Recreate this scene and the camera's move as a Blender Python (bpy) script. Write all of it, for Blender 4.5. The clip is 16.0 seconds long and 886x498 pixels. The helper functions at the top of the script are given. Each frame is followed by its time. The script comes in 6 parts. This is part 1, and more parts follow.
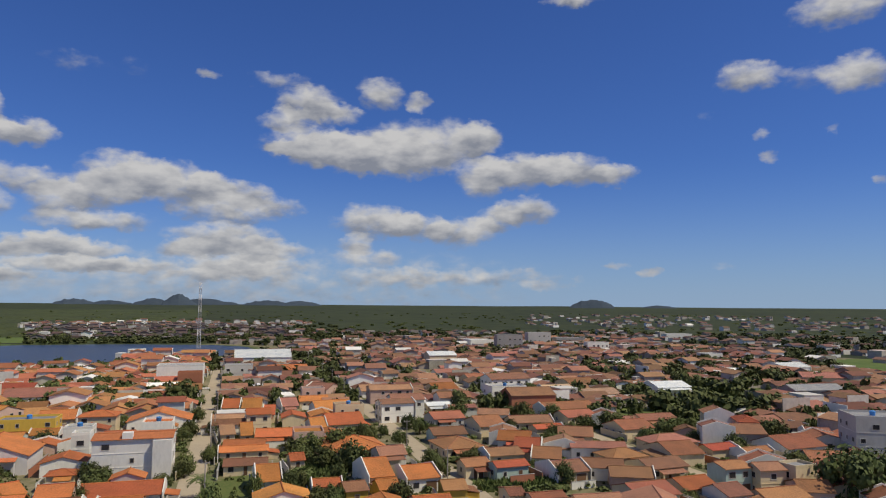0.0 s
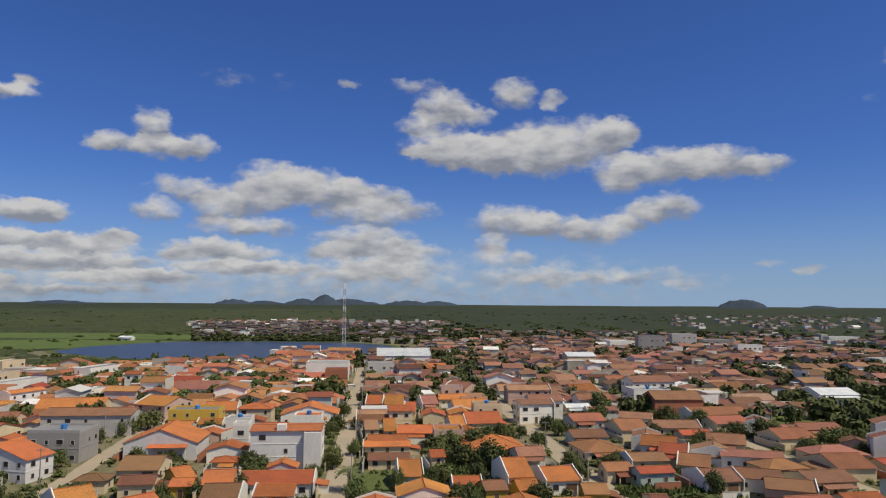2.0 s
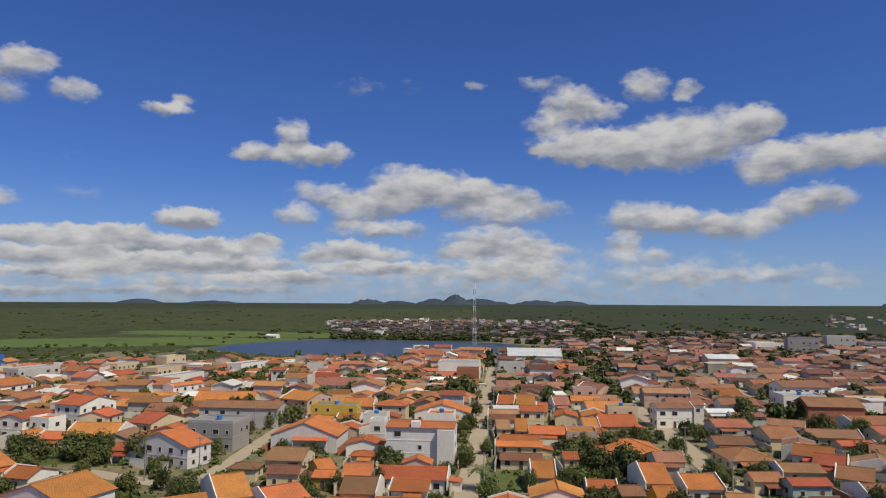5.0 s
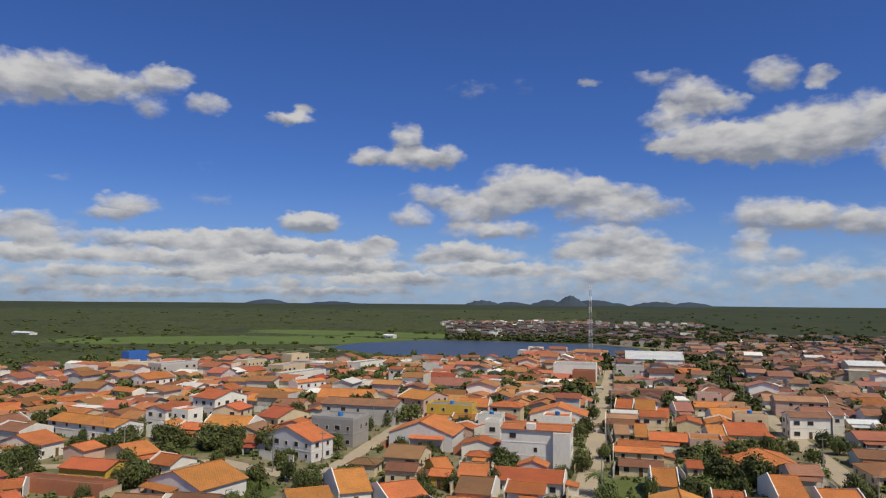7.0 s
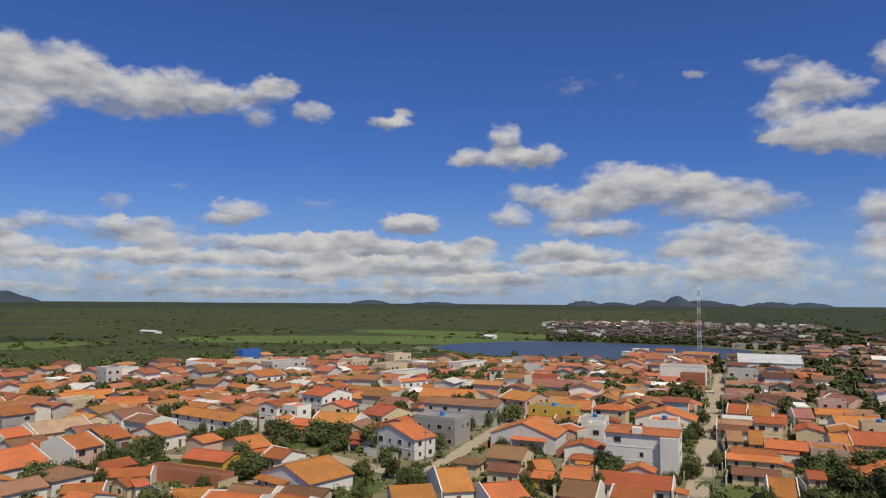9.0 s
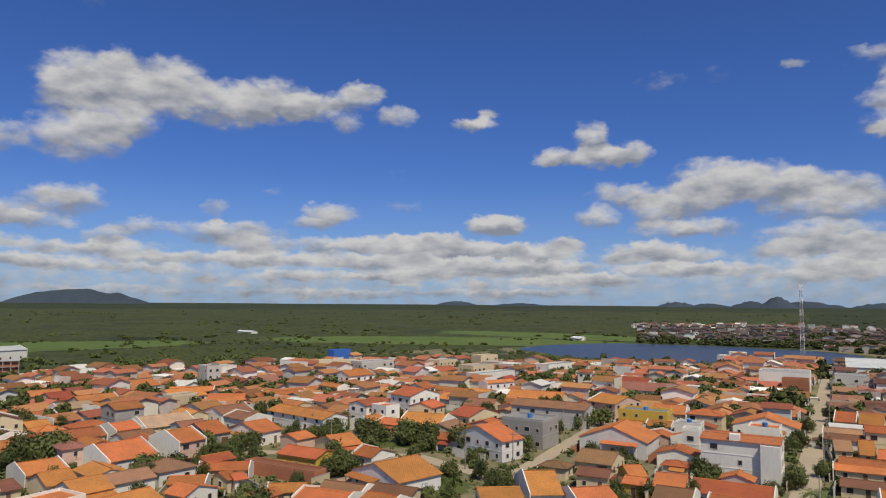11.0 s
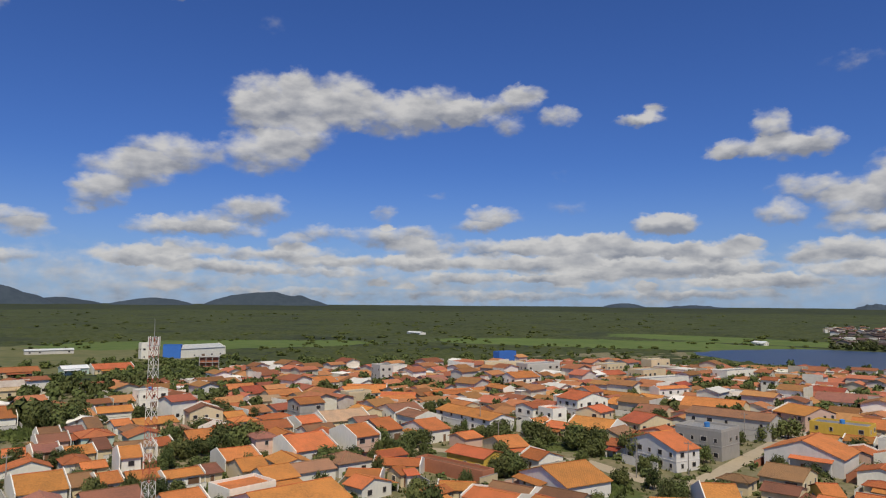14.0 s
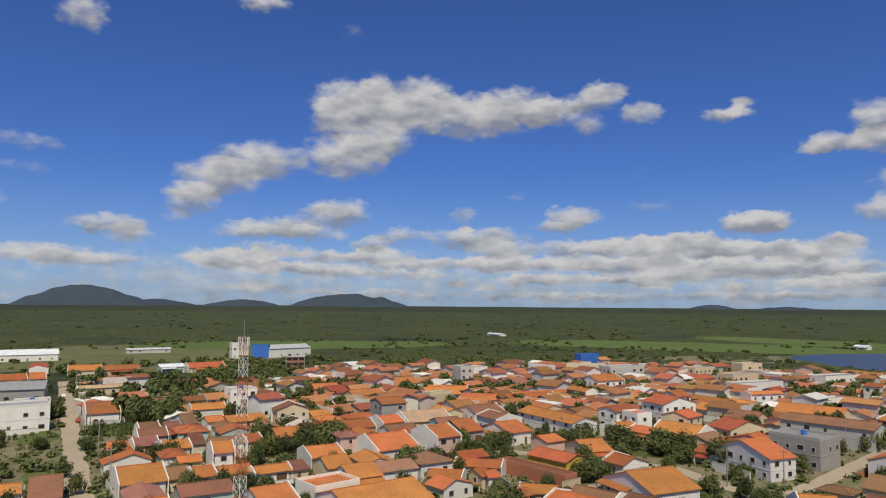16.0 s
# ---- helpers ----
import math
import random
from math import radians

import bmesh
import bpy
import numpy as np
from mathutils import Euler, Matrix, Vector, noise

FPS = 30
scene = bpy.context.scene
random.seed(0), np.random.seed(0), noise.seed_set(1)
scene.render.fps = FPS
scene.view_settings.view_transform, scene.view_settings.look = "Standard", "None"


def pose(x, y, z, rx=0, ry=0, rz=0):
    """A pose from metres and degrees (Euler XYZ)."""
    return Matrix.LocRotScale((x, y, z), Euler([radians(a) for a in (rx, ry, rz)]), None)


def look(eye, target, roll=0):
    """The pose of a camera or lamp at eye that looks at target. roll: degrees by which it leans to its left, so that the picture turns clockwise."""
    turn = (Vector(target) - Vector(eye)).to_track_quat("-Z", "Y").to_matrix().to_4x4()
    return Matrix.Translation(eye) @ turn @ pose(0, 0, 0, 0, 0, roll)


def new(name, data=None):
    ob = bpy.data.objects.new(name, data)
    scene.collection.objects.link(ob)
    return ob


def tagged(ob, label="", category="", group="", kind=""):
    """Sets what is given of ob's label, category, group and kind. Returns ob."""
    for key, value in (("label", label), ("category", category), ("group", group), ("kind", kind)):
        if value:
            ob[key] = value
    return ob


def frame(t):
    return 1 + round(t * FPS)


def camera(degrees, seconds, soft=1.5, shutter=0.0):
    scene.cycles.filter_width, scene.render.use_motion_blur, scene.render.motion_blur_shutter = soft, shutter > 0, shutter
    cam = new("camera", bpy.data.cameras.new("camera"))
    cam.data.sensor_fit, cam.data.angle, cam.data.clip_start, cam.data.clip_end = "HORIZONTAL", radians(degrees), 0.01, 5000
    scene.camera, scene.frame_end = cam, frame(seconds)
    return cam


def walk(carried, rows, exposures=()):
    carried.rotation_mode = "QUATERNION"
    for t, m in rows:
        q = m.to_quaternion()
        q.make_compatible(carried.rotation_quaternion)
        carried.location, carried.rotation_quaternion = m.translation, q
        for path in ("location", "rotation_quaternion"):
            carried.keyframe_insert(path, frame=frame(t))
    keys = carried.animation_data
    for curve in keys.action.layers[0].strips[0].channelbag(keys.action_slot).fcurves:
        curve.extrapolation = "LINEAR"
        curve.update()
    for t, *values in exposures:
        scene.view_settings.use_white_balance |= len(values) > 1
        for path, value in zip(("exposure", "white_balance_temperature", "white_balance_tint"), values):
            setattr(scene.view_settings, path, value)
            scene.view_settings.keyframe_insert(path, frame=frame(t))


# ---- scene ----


# the camera turns on one spot, forty metres over the town
EYE = Vector((0.0, 0.0, 40.0))


def gaze(yaw, pitch, roll):
    """A pose at EYE: yaw to the left from +y, pitch up, roll as in look()."""
    a, b = radians(yaw), radians(pitch)
    return look(EYE, EYE + Vector((-math.sin(a) * math.cos(b), math.cos(a) * math.cos(b), math.sin(b))), roll)


cam = camera(64.77, 16.0, soft=1.15)
PATH = [
    (0.0, gaze(-16.55, 4.50, 0.43)),
    (0.5, gaze(-14.34, 4.48, 0.41)),
    (1.0, gaze(-10.80, 4.47, 0.39)),
    (1.5, gaze(-7.34, 4.43, 0.42)),
    (2.0, gaze(-5.43, 4.42, 0.41)),
    (2.5, gaze(-3.78, 4.44, 0.40)),
    (3.0, gaze(-2.01, 4.41, 0.41)),
    (3.5, gaze(-0.35, 4.41, 0.40)),
    (4.0, gaze(1.35, 4.38, 0.37)),
    (6.5, gaze(11.92, 4.36, 0.39)),
    (7.0, gaze(14.45, 4.37, 0.47)),
    (7.5, gaze(16.86, 4.35, 0.48)),
    (8.0, gaze(18.85, 4.36, 0.46)),
    (8.5, gaze(20.73, 4.36, 0.43)),
    (9.0, gaze(22.62, 4.35, 0.42)),
    (11.5, gaze(31.88, 4.42, 0.43)),
    (12.0, gaze(34.45, 4.43, 0.47)),
    (12.5, gaze(36.87, 4.45, 0.48)),
    (13.0, gaze(38.81, 4.45, 0.46)),
    (13.5, gaze(41.00, 4.46, 0.42)),
    (14.0, gaze(43.04, 4.48, 0.41)),
    (14.5, gaze(44.67, 4.50, 0.43)),
    (15.0, gaze(46.18, 4.54, 0.45)),
    (15.5, gaze(47.87, 4.55, 0.46)),
    (16.0, gaze(49.56, 4.56, 0.41)),
]
walk(cam, PATH, [(0.0, -0.11), (3.5, -0.10), (8.0, -0.07), (16.0, -0.08)])

# ---- sky, clouds and sun ----
SUN_ELEVATION, SUN_AZIMUTH = 56.0, 125.0  # degrees; azimuth clockwise from +y

# azimuth, elevation, half width, half height (degrees), thickness
CLOUDS = []
CLOUDS += [  # high in the east
    (-27.1, 23.8, 2.3, 0.49, 0.90), (-46.9, 20.9, 3.0, 1.11, 1.00), (-40.7, 17.1, 2.4, 1.09, 1.00), (-47.6, 16.3, 2.2, 1.22, 1.00),
    (-44.4, 16.6, 1.3, 0.94, 0.45), (-41.3, 12.8, 0.7, 0.41, 0.60), (-41.8, 11.0, 0.7, 0.46, 0.70), (-46.1, 12.6, 0.5, 0.32, 0.50),
    (-37.6, 14.6, 0.8, 0.34, 0.25), (-48.8, 8.6, 0.5, 0.39, 0.70), (12.0, 17.2, 2.0, 0.62, 0.30), (8.0, 17.3, 1.6, 0.56, 0.20),
    (2.5, 17.5, 0.8, 0.37, 0.60), (-2.8, 17.5, 2.5, 0.56, 0.50), (-30.5, 3.1, 0.9, 0.36, 0.60), (-33.1, 2.6, 0.9, 0.40, 0.80),
]
CLOUDS += [  # the long bank ahead
    (-5.4, 16.0, 2.5, 1.22, 1.00), (-3.7, 14.5, 2.1, 0.88, 0.90), (-7.5, 15.1, 2.1, 0.80, 0.90), (-11.3, 16.9, 1.8, 1.32, 1.00),
    (-14.4, 16.4, 1.0, 0.80, 0.95), (-5.8, 12.6, 3.7, 1.43, 1.00), (-9.8, 12.2, 5.3, 1.54, 1.00), (-15.4, 13.0, 5.4, 1.81, 1.00),
    (-12.6, 11.6, 4.9, 1.27, 1.00), (-19.4, 13.5, 1.9, 1.26, 0.90), (-3.4, 12.3, 1.2, 0.58, 0.80), (-23.3, 10.8, 3.7, 1.36, 1.00),
    (-27.0, 10.9, 3.2, 1.22, 1.00), (-30.3, 10.4, 1.9, 0.85, 1.00), (-20.2, 10.5, 2.6, 1.28, 0.90), (-19.6, 9.4, 1.6, 0.83, 0.60),
]
CLOUDS += [  # under the long bank
    (-11.0, 6.7, 3.2, 1.29, 1.00), (-14.5, 6.3, 2.6, 1.11, 0.95), (-18.2, 5.9, 2.7, 1.25, 1.00), (-23.3, 7.7, 2.5, 1.15, 1.00),
    (-21.0, 6.9, 1.9, 0.92, 0.80), (-9.4, 4.9, 1.3, 0.83, 0.90), (-10.4, 3.8, 2.8, 0.74, 0.50), (-12.7, 2.2, 4.1, 0.74, 0.45),
    (-19.6, 2.2, 6.0, 0.60, 0.40), (-24.7, 1.6, 1.8, 0.37, 0.50), (-27.4, 1.8, 0.5, 0.32, 0.40), (-38.5, 3.2, 1.0, 0.30, 0.30),
]
CLOUDS += [  # the heap over the lake
    (8.1, 9.6, 3.3, 1.51, 1.00), (9.9, 8.2, 2.5, 1.37, 1.00), (5.3, 9.0, 3.8, 1.65, 1.00), (2.0, 9.0, 1.6, 1.15, 0.95),
    (-0.7, 8.5, 2.1, 1.01, 0.90), (0.6, 7.2, 4.0, 1.02, 0.90), (-3.6, 7.7, 1.6, 0.74, 0.60), (14.9, 8.7, 2.7, 0.99, 0.90),
    (17.0, 6.9, 1.7, 0.89, 0.95), (12.6, 7.4, 2.0, 1.27, 0.85), (10.3, 5.9, 4.1, 0.82, 0.95), (1.1, 5.1, 3.9, 1.16, 1.00),
    (-2.2, 4.2, 3.2, 0.83, 0.90), (3.4, 4.2, 2.1, 0.74, 0.85),
]
CLOUDS += [  # the foot of the heap
    (13.4, 4.3, 2.6, 0.68, 1.00), (10.7, 3.8, 2.7, 0.64, 0.90), (15.2, 3.7, 1.6, 0.54, 0.80), (11.6, 2.7, 4.0, 0.55, 0.85),
    (7.5, 2.7, 2.7, 0.46, 0.50), (-0.8, 3.0, 4.2, 0.74, 0.70), (0.6, 2.2, 5.5, 0.46, 0.50), (17.6, 13.3, 1.3, 1.30, 1.00),
    (19.7, 11.8, 2.2, 0.65, 0.95), (16.7, 11.6, 2.1, 0.97, 1.00), (14.5, 11.9, 1.7, 0.98, 1.00), (21.4, 11.5, 1.2, 0.39, 0.70),
    (27.1, 14.6, 1.6, 0.53, 0.60), (26.0, 15.4, 0.7, 0.37, 0.50),
]
CLOUDS += [  # the low field ahead
    (25.4, 6.3, 2.3, 0.84, 0.95), (30.1, 5.1, 2.5, 0.73, 0.80), (32.5, 4.0, 2.7, 0.71, 0.85), (27.1, 4.5, 4.5, 0.71, 0.80),
    (21.6, 4.0, 3.3, 0.65, 0.80), (19.9, 4.8, 1.6, 0.57, 0.80), (30.7, 2.5, 5.3, 0.48, 0.70), (25.1, 2.8, 5.0, 0.47, 0.70),
    (18.6, 1.9, 5.1, 0.49, 0.70), (26.8, 1.4, 0.8, 0.38, 0.90), (32.7, 1.7, 1.4, 0.36, 0.60),
]
CLOUDS += [  # the great bank
    (57.2, 16.2, 3.2, 1.84, 1.00), (55.1, 17.5, 1.4, 1.11, 1.00), (51.3, 16.8, 2.5, 1.61, 1.00), (53.0, 15.3, 3.4, 1.61, 1.00),
    (58.7, 14.8, 1.9, 1.55, 1.00), (57.7, 11.8, 3.6, 1.67, 0.95), (55.0, 13.2, 2.8, 1.44, 1.00), (47.3, 15.2, 3.5, 1.74, 1.00),
    (43.6, 15.9, 3.1, 1.67, 1.00), (40.8, 15.5, 2.3, 1.06, 1.00), (37.6, 16.2, 2.3, 0.89, 0.85), (36.3, 17.0, 1.8, 0.66, 0.90),
    (37.9, 14.4, 1.6, 0.81, 0.60), (33.6, 15.0, 1.5, 0.81, 0.90), (27.0, 14.5, 1.8, 0.49, 0.55), (26.0, 15.1, 0.9, 0.40, 0.50),
]
CLOUDS += [  # the low field westwards
    (58.4, 7.4, 2.8, 1.18, 1.00), (62.5, 6.2, 2.9, 0.74, 0.80), (65.3, 5.8, 2.4, 0.72, 0.85), (60.3, 5.7, 3.0, 0.58, 0.70),
    (47.9, 7.2, 1.1, 0.58, 0.50), (47.9, 6.3, 0.6, 0.36, 1.00), (38.9, 7.2, 2.3, 0.83, 1.00), (40.2, 6.3, 1.9, 0.51, 0.80),
    (25.2, 6.4, 2.2, 0.82, 0.90), (19.4, 4.9, 1.1, 0.58, 0.70), (46.6, 5.4, 3.9, 0.95, 0.95), (44.8, 4.5, 2.7, 0.68, 0.90),
    (53.1, 5.6, 2.2, 0.66, 0.70), (55.5, 4.9, 1.6, 0.65, 0.80), (54.7, 4.0, 2.9, 0.61, 0.80), (58.7, 3.9, 3.1, 0.55, 0.70),
]
CLOUDS += [  # the middle of the low field
    (63.5, 4.3, 3.2, 0.61, 0.70), (65.2, 3.2, 2.4, 0.44, 0.70), (34.2, 4.7, 3.7, 0.79, 0.90), (38.4, 4.7, 3.7, 0.69, 0.85),
    (30.9, 5.2, 2.8, 0.60, 0.80), (27.7, 4.4, 4.1, 0.64, 0.85), (22.7, 4.3, 3.1, 0.64, 0.80), (41.1, 3.5, 5.5, 0.64, 0.80),
    (45.6, 3.3, 2.7, 0.50, 0.90), (33.7, 3.3, 5.6, 0.56, 0.80), (26.8, 3.2, 5.5, 0.55, 0.80), (21.0, 2.9, 3.5, 0.54, 0.75),
    (33.7, 2.1, 3.7, 0.37, 0.90), (40.6, 2.1, 4.6, 0.41, 0.60), (48.2, 1.7, 0.8, 0.36, 0.90), (46.0, 1.3, 0.9, 0.32, 0.70),
]
CLOUDS += [  # the foot of the low field
    (26.8, 1.4, 1.0, 0.37, 0.80), (51.7, 3.3, 4.2, 0.53, 0.70), (59.8, 2.7, 5.7, 0.46, 0.70), (64.8, 1.4, 2.1, 0.32, 0.50),
    (52.5, 2.4, 3.3, 0.35, 0.50), (19.2, 2.0, 4.3, 0.40, 0.50), (43.5, 8.9, 1.0, 0.36, 0.25), (32.8, 7.8, 1.9, 0.51, 0.25),
    (33.3, 10.4, 0.8, 0.37, 0.20), (38.3, 0.7, 7.3, 0.32, 0.45), (24.5, 0.8, 7.1, 0.32, 0.45), (55.8, 0.8, 6.4, 0.30, 0.40),
]
CLOUDS += [  # farther west
    (77.7, 20.7, 1.7, 1.32, 0.80), (64.4, 23.1, 2.2, 0.60, 0.80), (80.7, 11.3, 2.1, 0.70, 0.50), (81.0, 9.5, 1.7, 0.55, 0.30),
    (82.0, 7.0, 0.5, 0.59, 0.40), (75.4, 5.9, 2.8, 0.71, 0.85), (73.8, 5.1, 1.7, 0.63, 0.75), (79.6, 3.6, 3.5, 0.60, 0.75),
    (77.1, 3.2, 4.0, 0.53, 0.70), (66.4, 3.6, 3.6, 0.67, 0.90), (64.7, 11.3, 3.3, 1.46, 1.00), (67.5, 9.8, 3.1, 1.44, 1.00),
    (69.5, 8.1, 2.0, 1.21, 0.95), (70.6, 6.8, 1.0, 0.43, 0.50), (57.2, 21.5, 1.2, 0.67, 0.20),
]
cloud_rng = random.Random(5)
for k in range(5):  # thin milky cloud low over the horizon
    CLOUDS.append((-8 + k * 21, 1.6, 17, 2.8, 0.36))
for k in range(16):  # behind the camera
    CLOUDS.append((cloud_rng.uniform(105, 300), cloud_rng.uniform(8, 40), cloud_rng.uniform(6, 14), cloud_rng.uniform(3, 6), 1.0))
for k in range(16):  # overhead
    CLOUDS.append((-80 + k * 22.0 + cloud_rng.uniform(-6, 6), cloud_rng.uniform(42, 72), cloud_rng.uniform(9, 16), cloud_rng.uniform(5, 8), 1.0))


def make_world():
    world = bpy.data.worlds.new("sky")
    scene.world = world
    world.use_nodes = True
    tree_, links = world.node_tree, world.node_tree.links
    nodes = tree_.nodes
    nodes.clear()

    def put(kind):
        return nodes.new(kind)

    def math_(op, a, b=None, c=None, clamp=False, n=None):
        n = n or put("ShaderNodeMath")
        n.operation, n.use_clamp = op, clamp
        for i, v in enumerate((a, b, c)):
            if v is None:
                continue
            if isinstance(v, (int, float)):
                n.inputs[i].default_value = v
            else:
                links.new(v, n.inputs[i])
        return n.outputs[0]

    def vec(op, *args, n=None):
        n = n or put("ShaderNodeVectorMath")
        n.operation = op
        for i, v in enumerate(args):
            if isinstance(v, (tuple, list)):
                n.inputs[i].default_value = v
            else:
                links.new(v, n.inputs[i])
        return n.outputs["Value"] if op == "DOT_PRODUCT" else n.outputs[0]

    coord = put("ShaderNodeTexCoord").outputs["Generated"]
    sep = put("ShaderNodeSeparateXYZ")
    links.new(coord, sep.inputs[0])
    az = math_("MULTIPLY", math_("ARCTAN2", math_("MULTIPLY", sep.outputs[0], -1.0), sep.outputs[1]), 57.2958)
    az = math_("ADD", az, math_("MULTIPLY", math_("LESS_THAN", az, -90.0), 360.0))
    el = math_("MULTIPLY", math_("ARCSINE", sep.outputs[2]), 57.2958)
    plane = put("ShaderNodeCombineXYZ")
    links.new(az, plane.inputs[0])
    links.new(el, plane.inputs[1])

    def noise_(scale, detail, rough, stretch=(1, 1.5, 1)):
        n = put("ShaderNodeTexNoise")
        n.inputs["Scale"].default_value, n.inputs["Detail"].default_value, n.inputs["Roughness"].default_value = scale, detail, rough
        links.new(vec("MULTIPLY", plane.outputs[0], stretch), n.inputs["Vector"])
        return n

    warp_big, warp_small = noise_(0.3, 3, 0.55), noise_(0.8, 4, 0.55)
    p = vec("MULTIPLY_ADD", vec("SUBTRACT", warp_big.outputs["Color"], (0.5, 0.5, 0.5)), (1.1, 0.8, 0.0), plane.outputs[0])
    p = vec("MULTIPLY_ADD", vec("SUBTRACT", warp_small.outputs["Color"], (0.5, 0.5, 0.5)), (1.5, 1.2, 0.0), p)
    total, lean = None, None
    for k, (a, e, w, h, thick) in enumerate(CLOUDS):
        w, h = w * CLOUD_SPREAD, h * CLOUD_SPREAD
        if k % 10 == 9:  # one after another, so that the shader stays small
            step = put("ShaderNodeCombineXYZ")
            links.new(math_("MULTIPLY", math_("ADD", total, lean), 1e-6), step.inputs[2])
            p = vec("ADD", p, step.outputs[0])
        q = vec("MULTIPLY_ADD", p, (1 / w, 1 / h, 0.0), (-a / w, -e / h, 0.0))
        weight = math_("MULTIPLY", math_("SUBTRACT", 1.0, vec("DOT_PRODUCT", q, q), clamp=True), thick)
        total = weight if total is None else math_("ADD", total, weight)
        if w * h < 1.3 or not -60 < a < 95:  # too small, or out of sight, to show a lit top
            continue
        lift = vec("DOT_PRODUCT", q, (0.0, 1.0, 0.0))
        lean = math_("MULTIPLY", lift, weight) if lean is None else math_("MULTIPLY_ADD", lift, weight, lean)
    # a ragged edge, and grey undersides with lit tops
    fray = noise_(0.7, 4, 0.5, (1, 1.6, 1))
    edge = math_("MULTIPLY", total, 4.0, clamp=True)
    body = math_("MULTIPLY_ADD", math_("MULTIPLY", math_("SUBTRACT", fray.outputs["Fac"], 0.5), 1.25), edge, total)
    dens = put("ShaderNodeMapRange")
    dens.interpolation_type = "SMOOTHSTEP"
    links.new(body, dens.inputs[0])
    dens.inputs[1].default_value, dens.inputs[2].default_value = 0.04, 1.05
    height = math_("DIVIDE", lean, math_("ADD", total, 0.05))
    puff = noise_(0.55, 4, 0.5, (0.8, 1.7, 1))
    lit = math_("ADD", math_("MULTIPLY", height, 0.95), math_("MULTIPLY_ADD", math_("SUBTRACT", puff.outputs["Fac"], 0.5), 1.7, 0.55))
    ramp = put("ShaderNodeValToRGB")
    links.new(lit, ramp.inputs[0])
    ramp.color_ramp.elements[0].color, ramp.color_ramp.elements[1].color = (0.255, 0.27, 0.31, 1), (0.63, 0.618, 0.60, 1)
    ramp.color_ramp.elements[0].position, ramp.color_ramp.elements[1].position = 0.05, 0.95

    sky = put("ShaderNodeTexSky")
    sky.sky_type, sky.sun_disc = "NISHITA", False
    sky.sun_elevation, sky.sun_rotation = radians(SUN_ELEVATION), radians(SUN_AZIMUTH)
    sky.altitude, sky.air_density, sky.dust_density, sky.ozone_density = 300, 1.0, 0.35, 3.0
    deep = put("ShaderNodeHueSaturation")
    deep.inputs["Saturation"].default_value = SKY_SATURATION
    blue = put("ShaderNodeMix")
    blue.data_type, blue.blend_type = "RGBA", "MULTIPLY"
    blue.inputs["Factor"].default_value, blue.inputs["B"].default_value = 1.0, (*SKY_TINT, 1)
    links.new(sky.outputs[0], blue.inputs["A"])
    links.new(blue.outputs["Result"], deep.inputs["Color"])
    # milky air low over the horizon
    haze = put("ShaderNodeMix")
    haze.data_type = "RGBA"
    low = math_("SUBTRACT", 1.0, math_("DIVIDE", math_("MAXIMUM", el, 0.0), 12.0), clamp=True)
    links.new(math_("MULTIPLY", math_("MULTIPLY", low, low), 0.72), haze.inputs["Factor"])
    links.new(deep.outputs[0], haze.inputs["A"])
    haze.inputs["B"].default_value = tuple(v / SKY_STRENGTH for v in (0.325, 0.455, 0.64)) + (1,)
    air, cloud = put("ShaderNodeBackground"), put("ShaderNodeBackground")
    links.new(haze.outputs["Result"], air.inputs[0])
    air.inputs[1].default_value = SKY_STRENGTH
    links.new(ramp.outputs[0], cloud.inputs[0])
    cloud.inputs[1].default_value = 1.0
    mix, end = put("ShaderNodeMixShader"), put("ShaderNodeOutputWorld")
    links.new(math_("MULTIPLY", dens.outputs[0], 0.94), mix.inputs[0])
    links.new(air.outputs[0], mix.inputs[1])
    links.new(cloud.outputs[0], mix.inputs[2])
    links.new(mix.outputs[0], end.inputs[0])


SKY_STRENGTH, SKY_SATURATION, CLOUD_SPREAD = 0.10, 1.0, 1.25
SKY_TINT = (0.33, 0.512, 0.94)
make_world()
sun = new("sun", bpy.data.lights.new("sun", "SUN"))
sun.data.energy, sun.data.angle, sun.data.color = 3.95, radians(0.5), (1.0, 0.91, 0.72)
sa, se = radians(SUN_AZIMUTH), radians(SUN_ELEVATION)
sun.matrix_world = look((0, 0, 300), Vector((0, 0, 300)) - Vector((math.sin(sa) * math.cos(se), math.cos(sa) * math.cos(se), math.sin(se))))


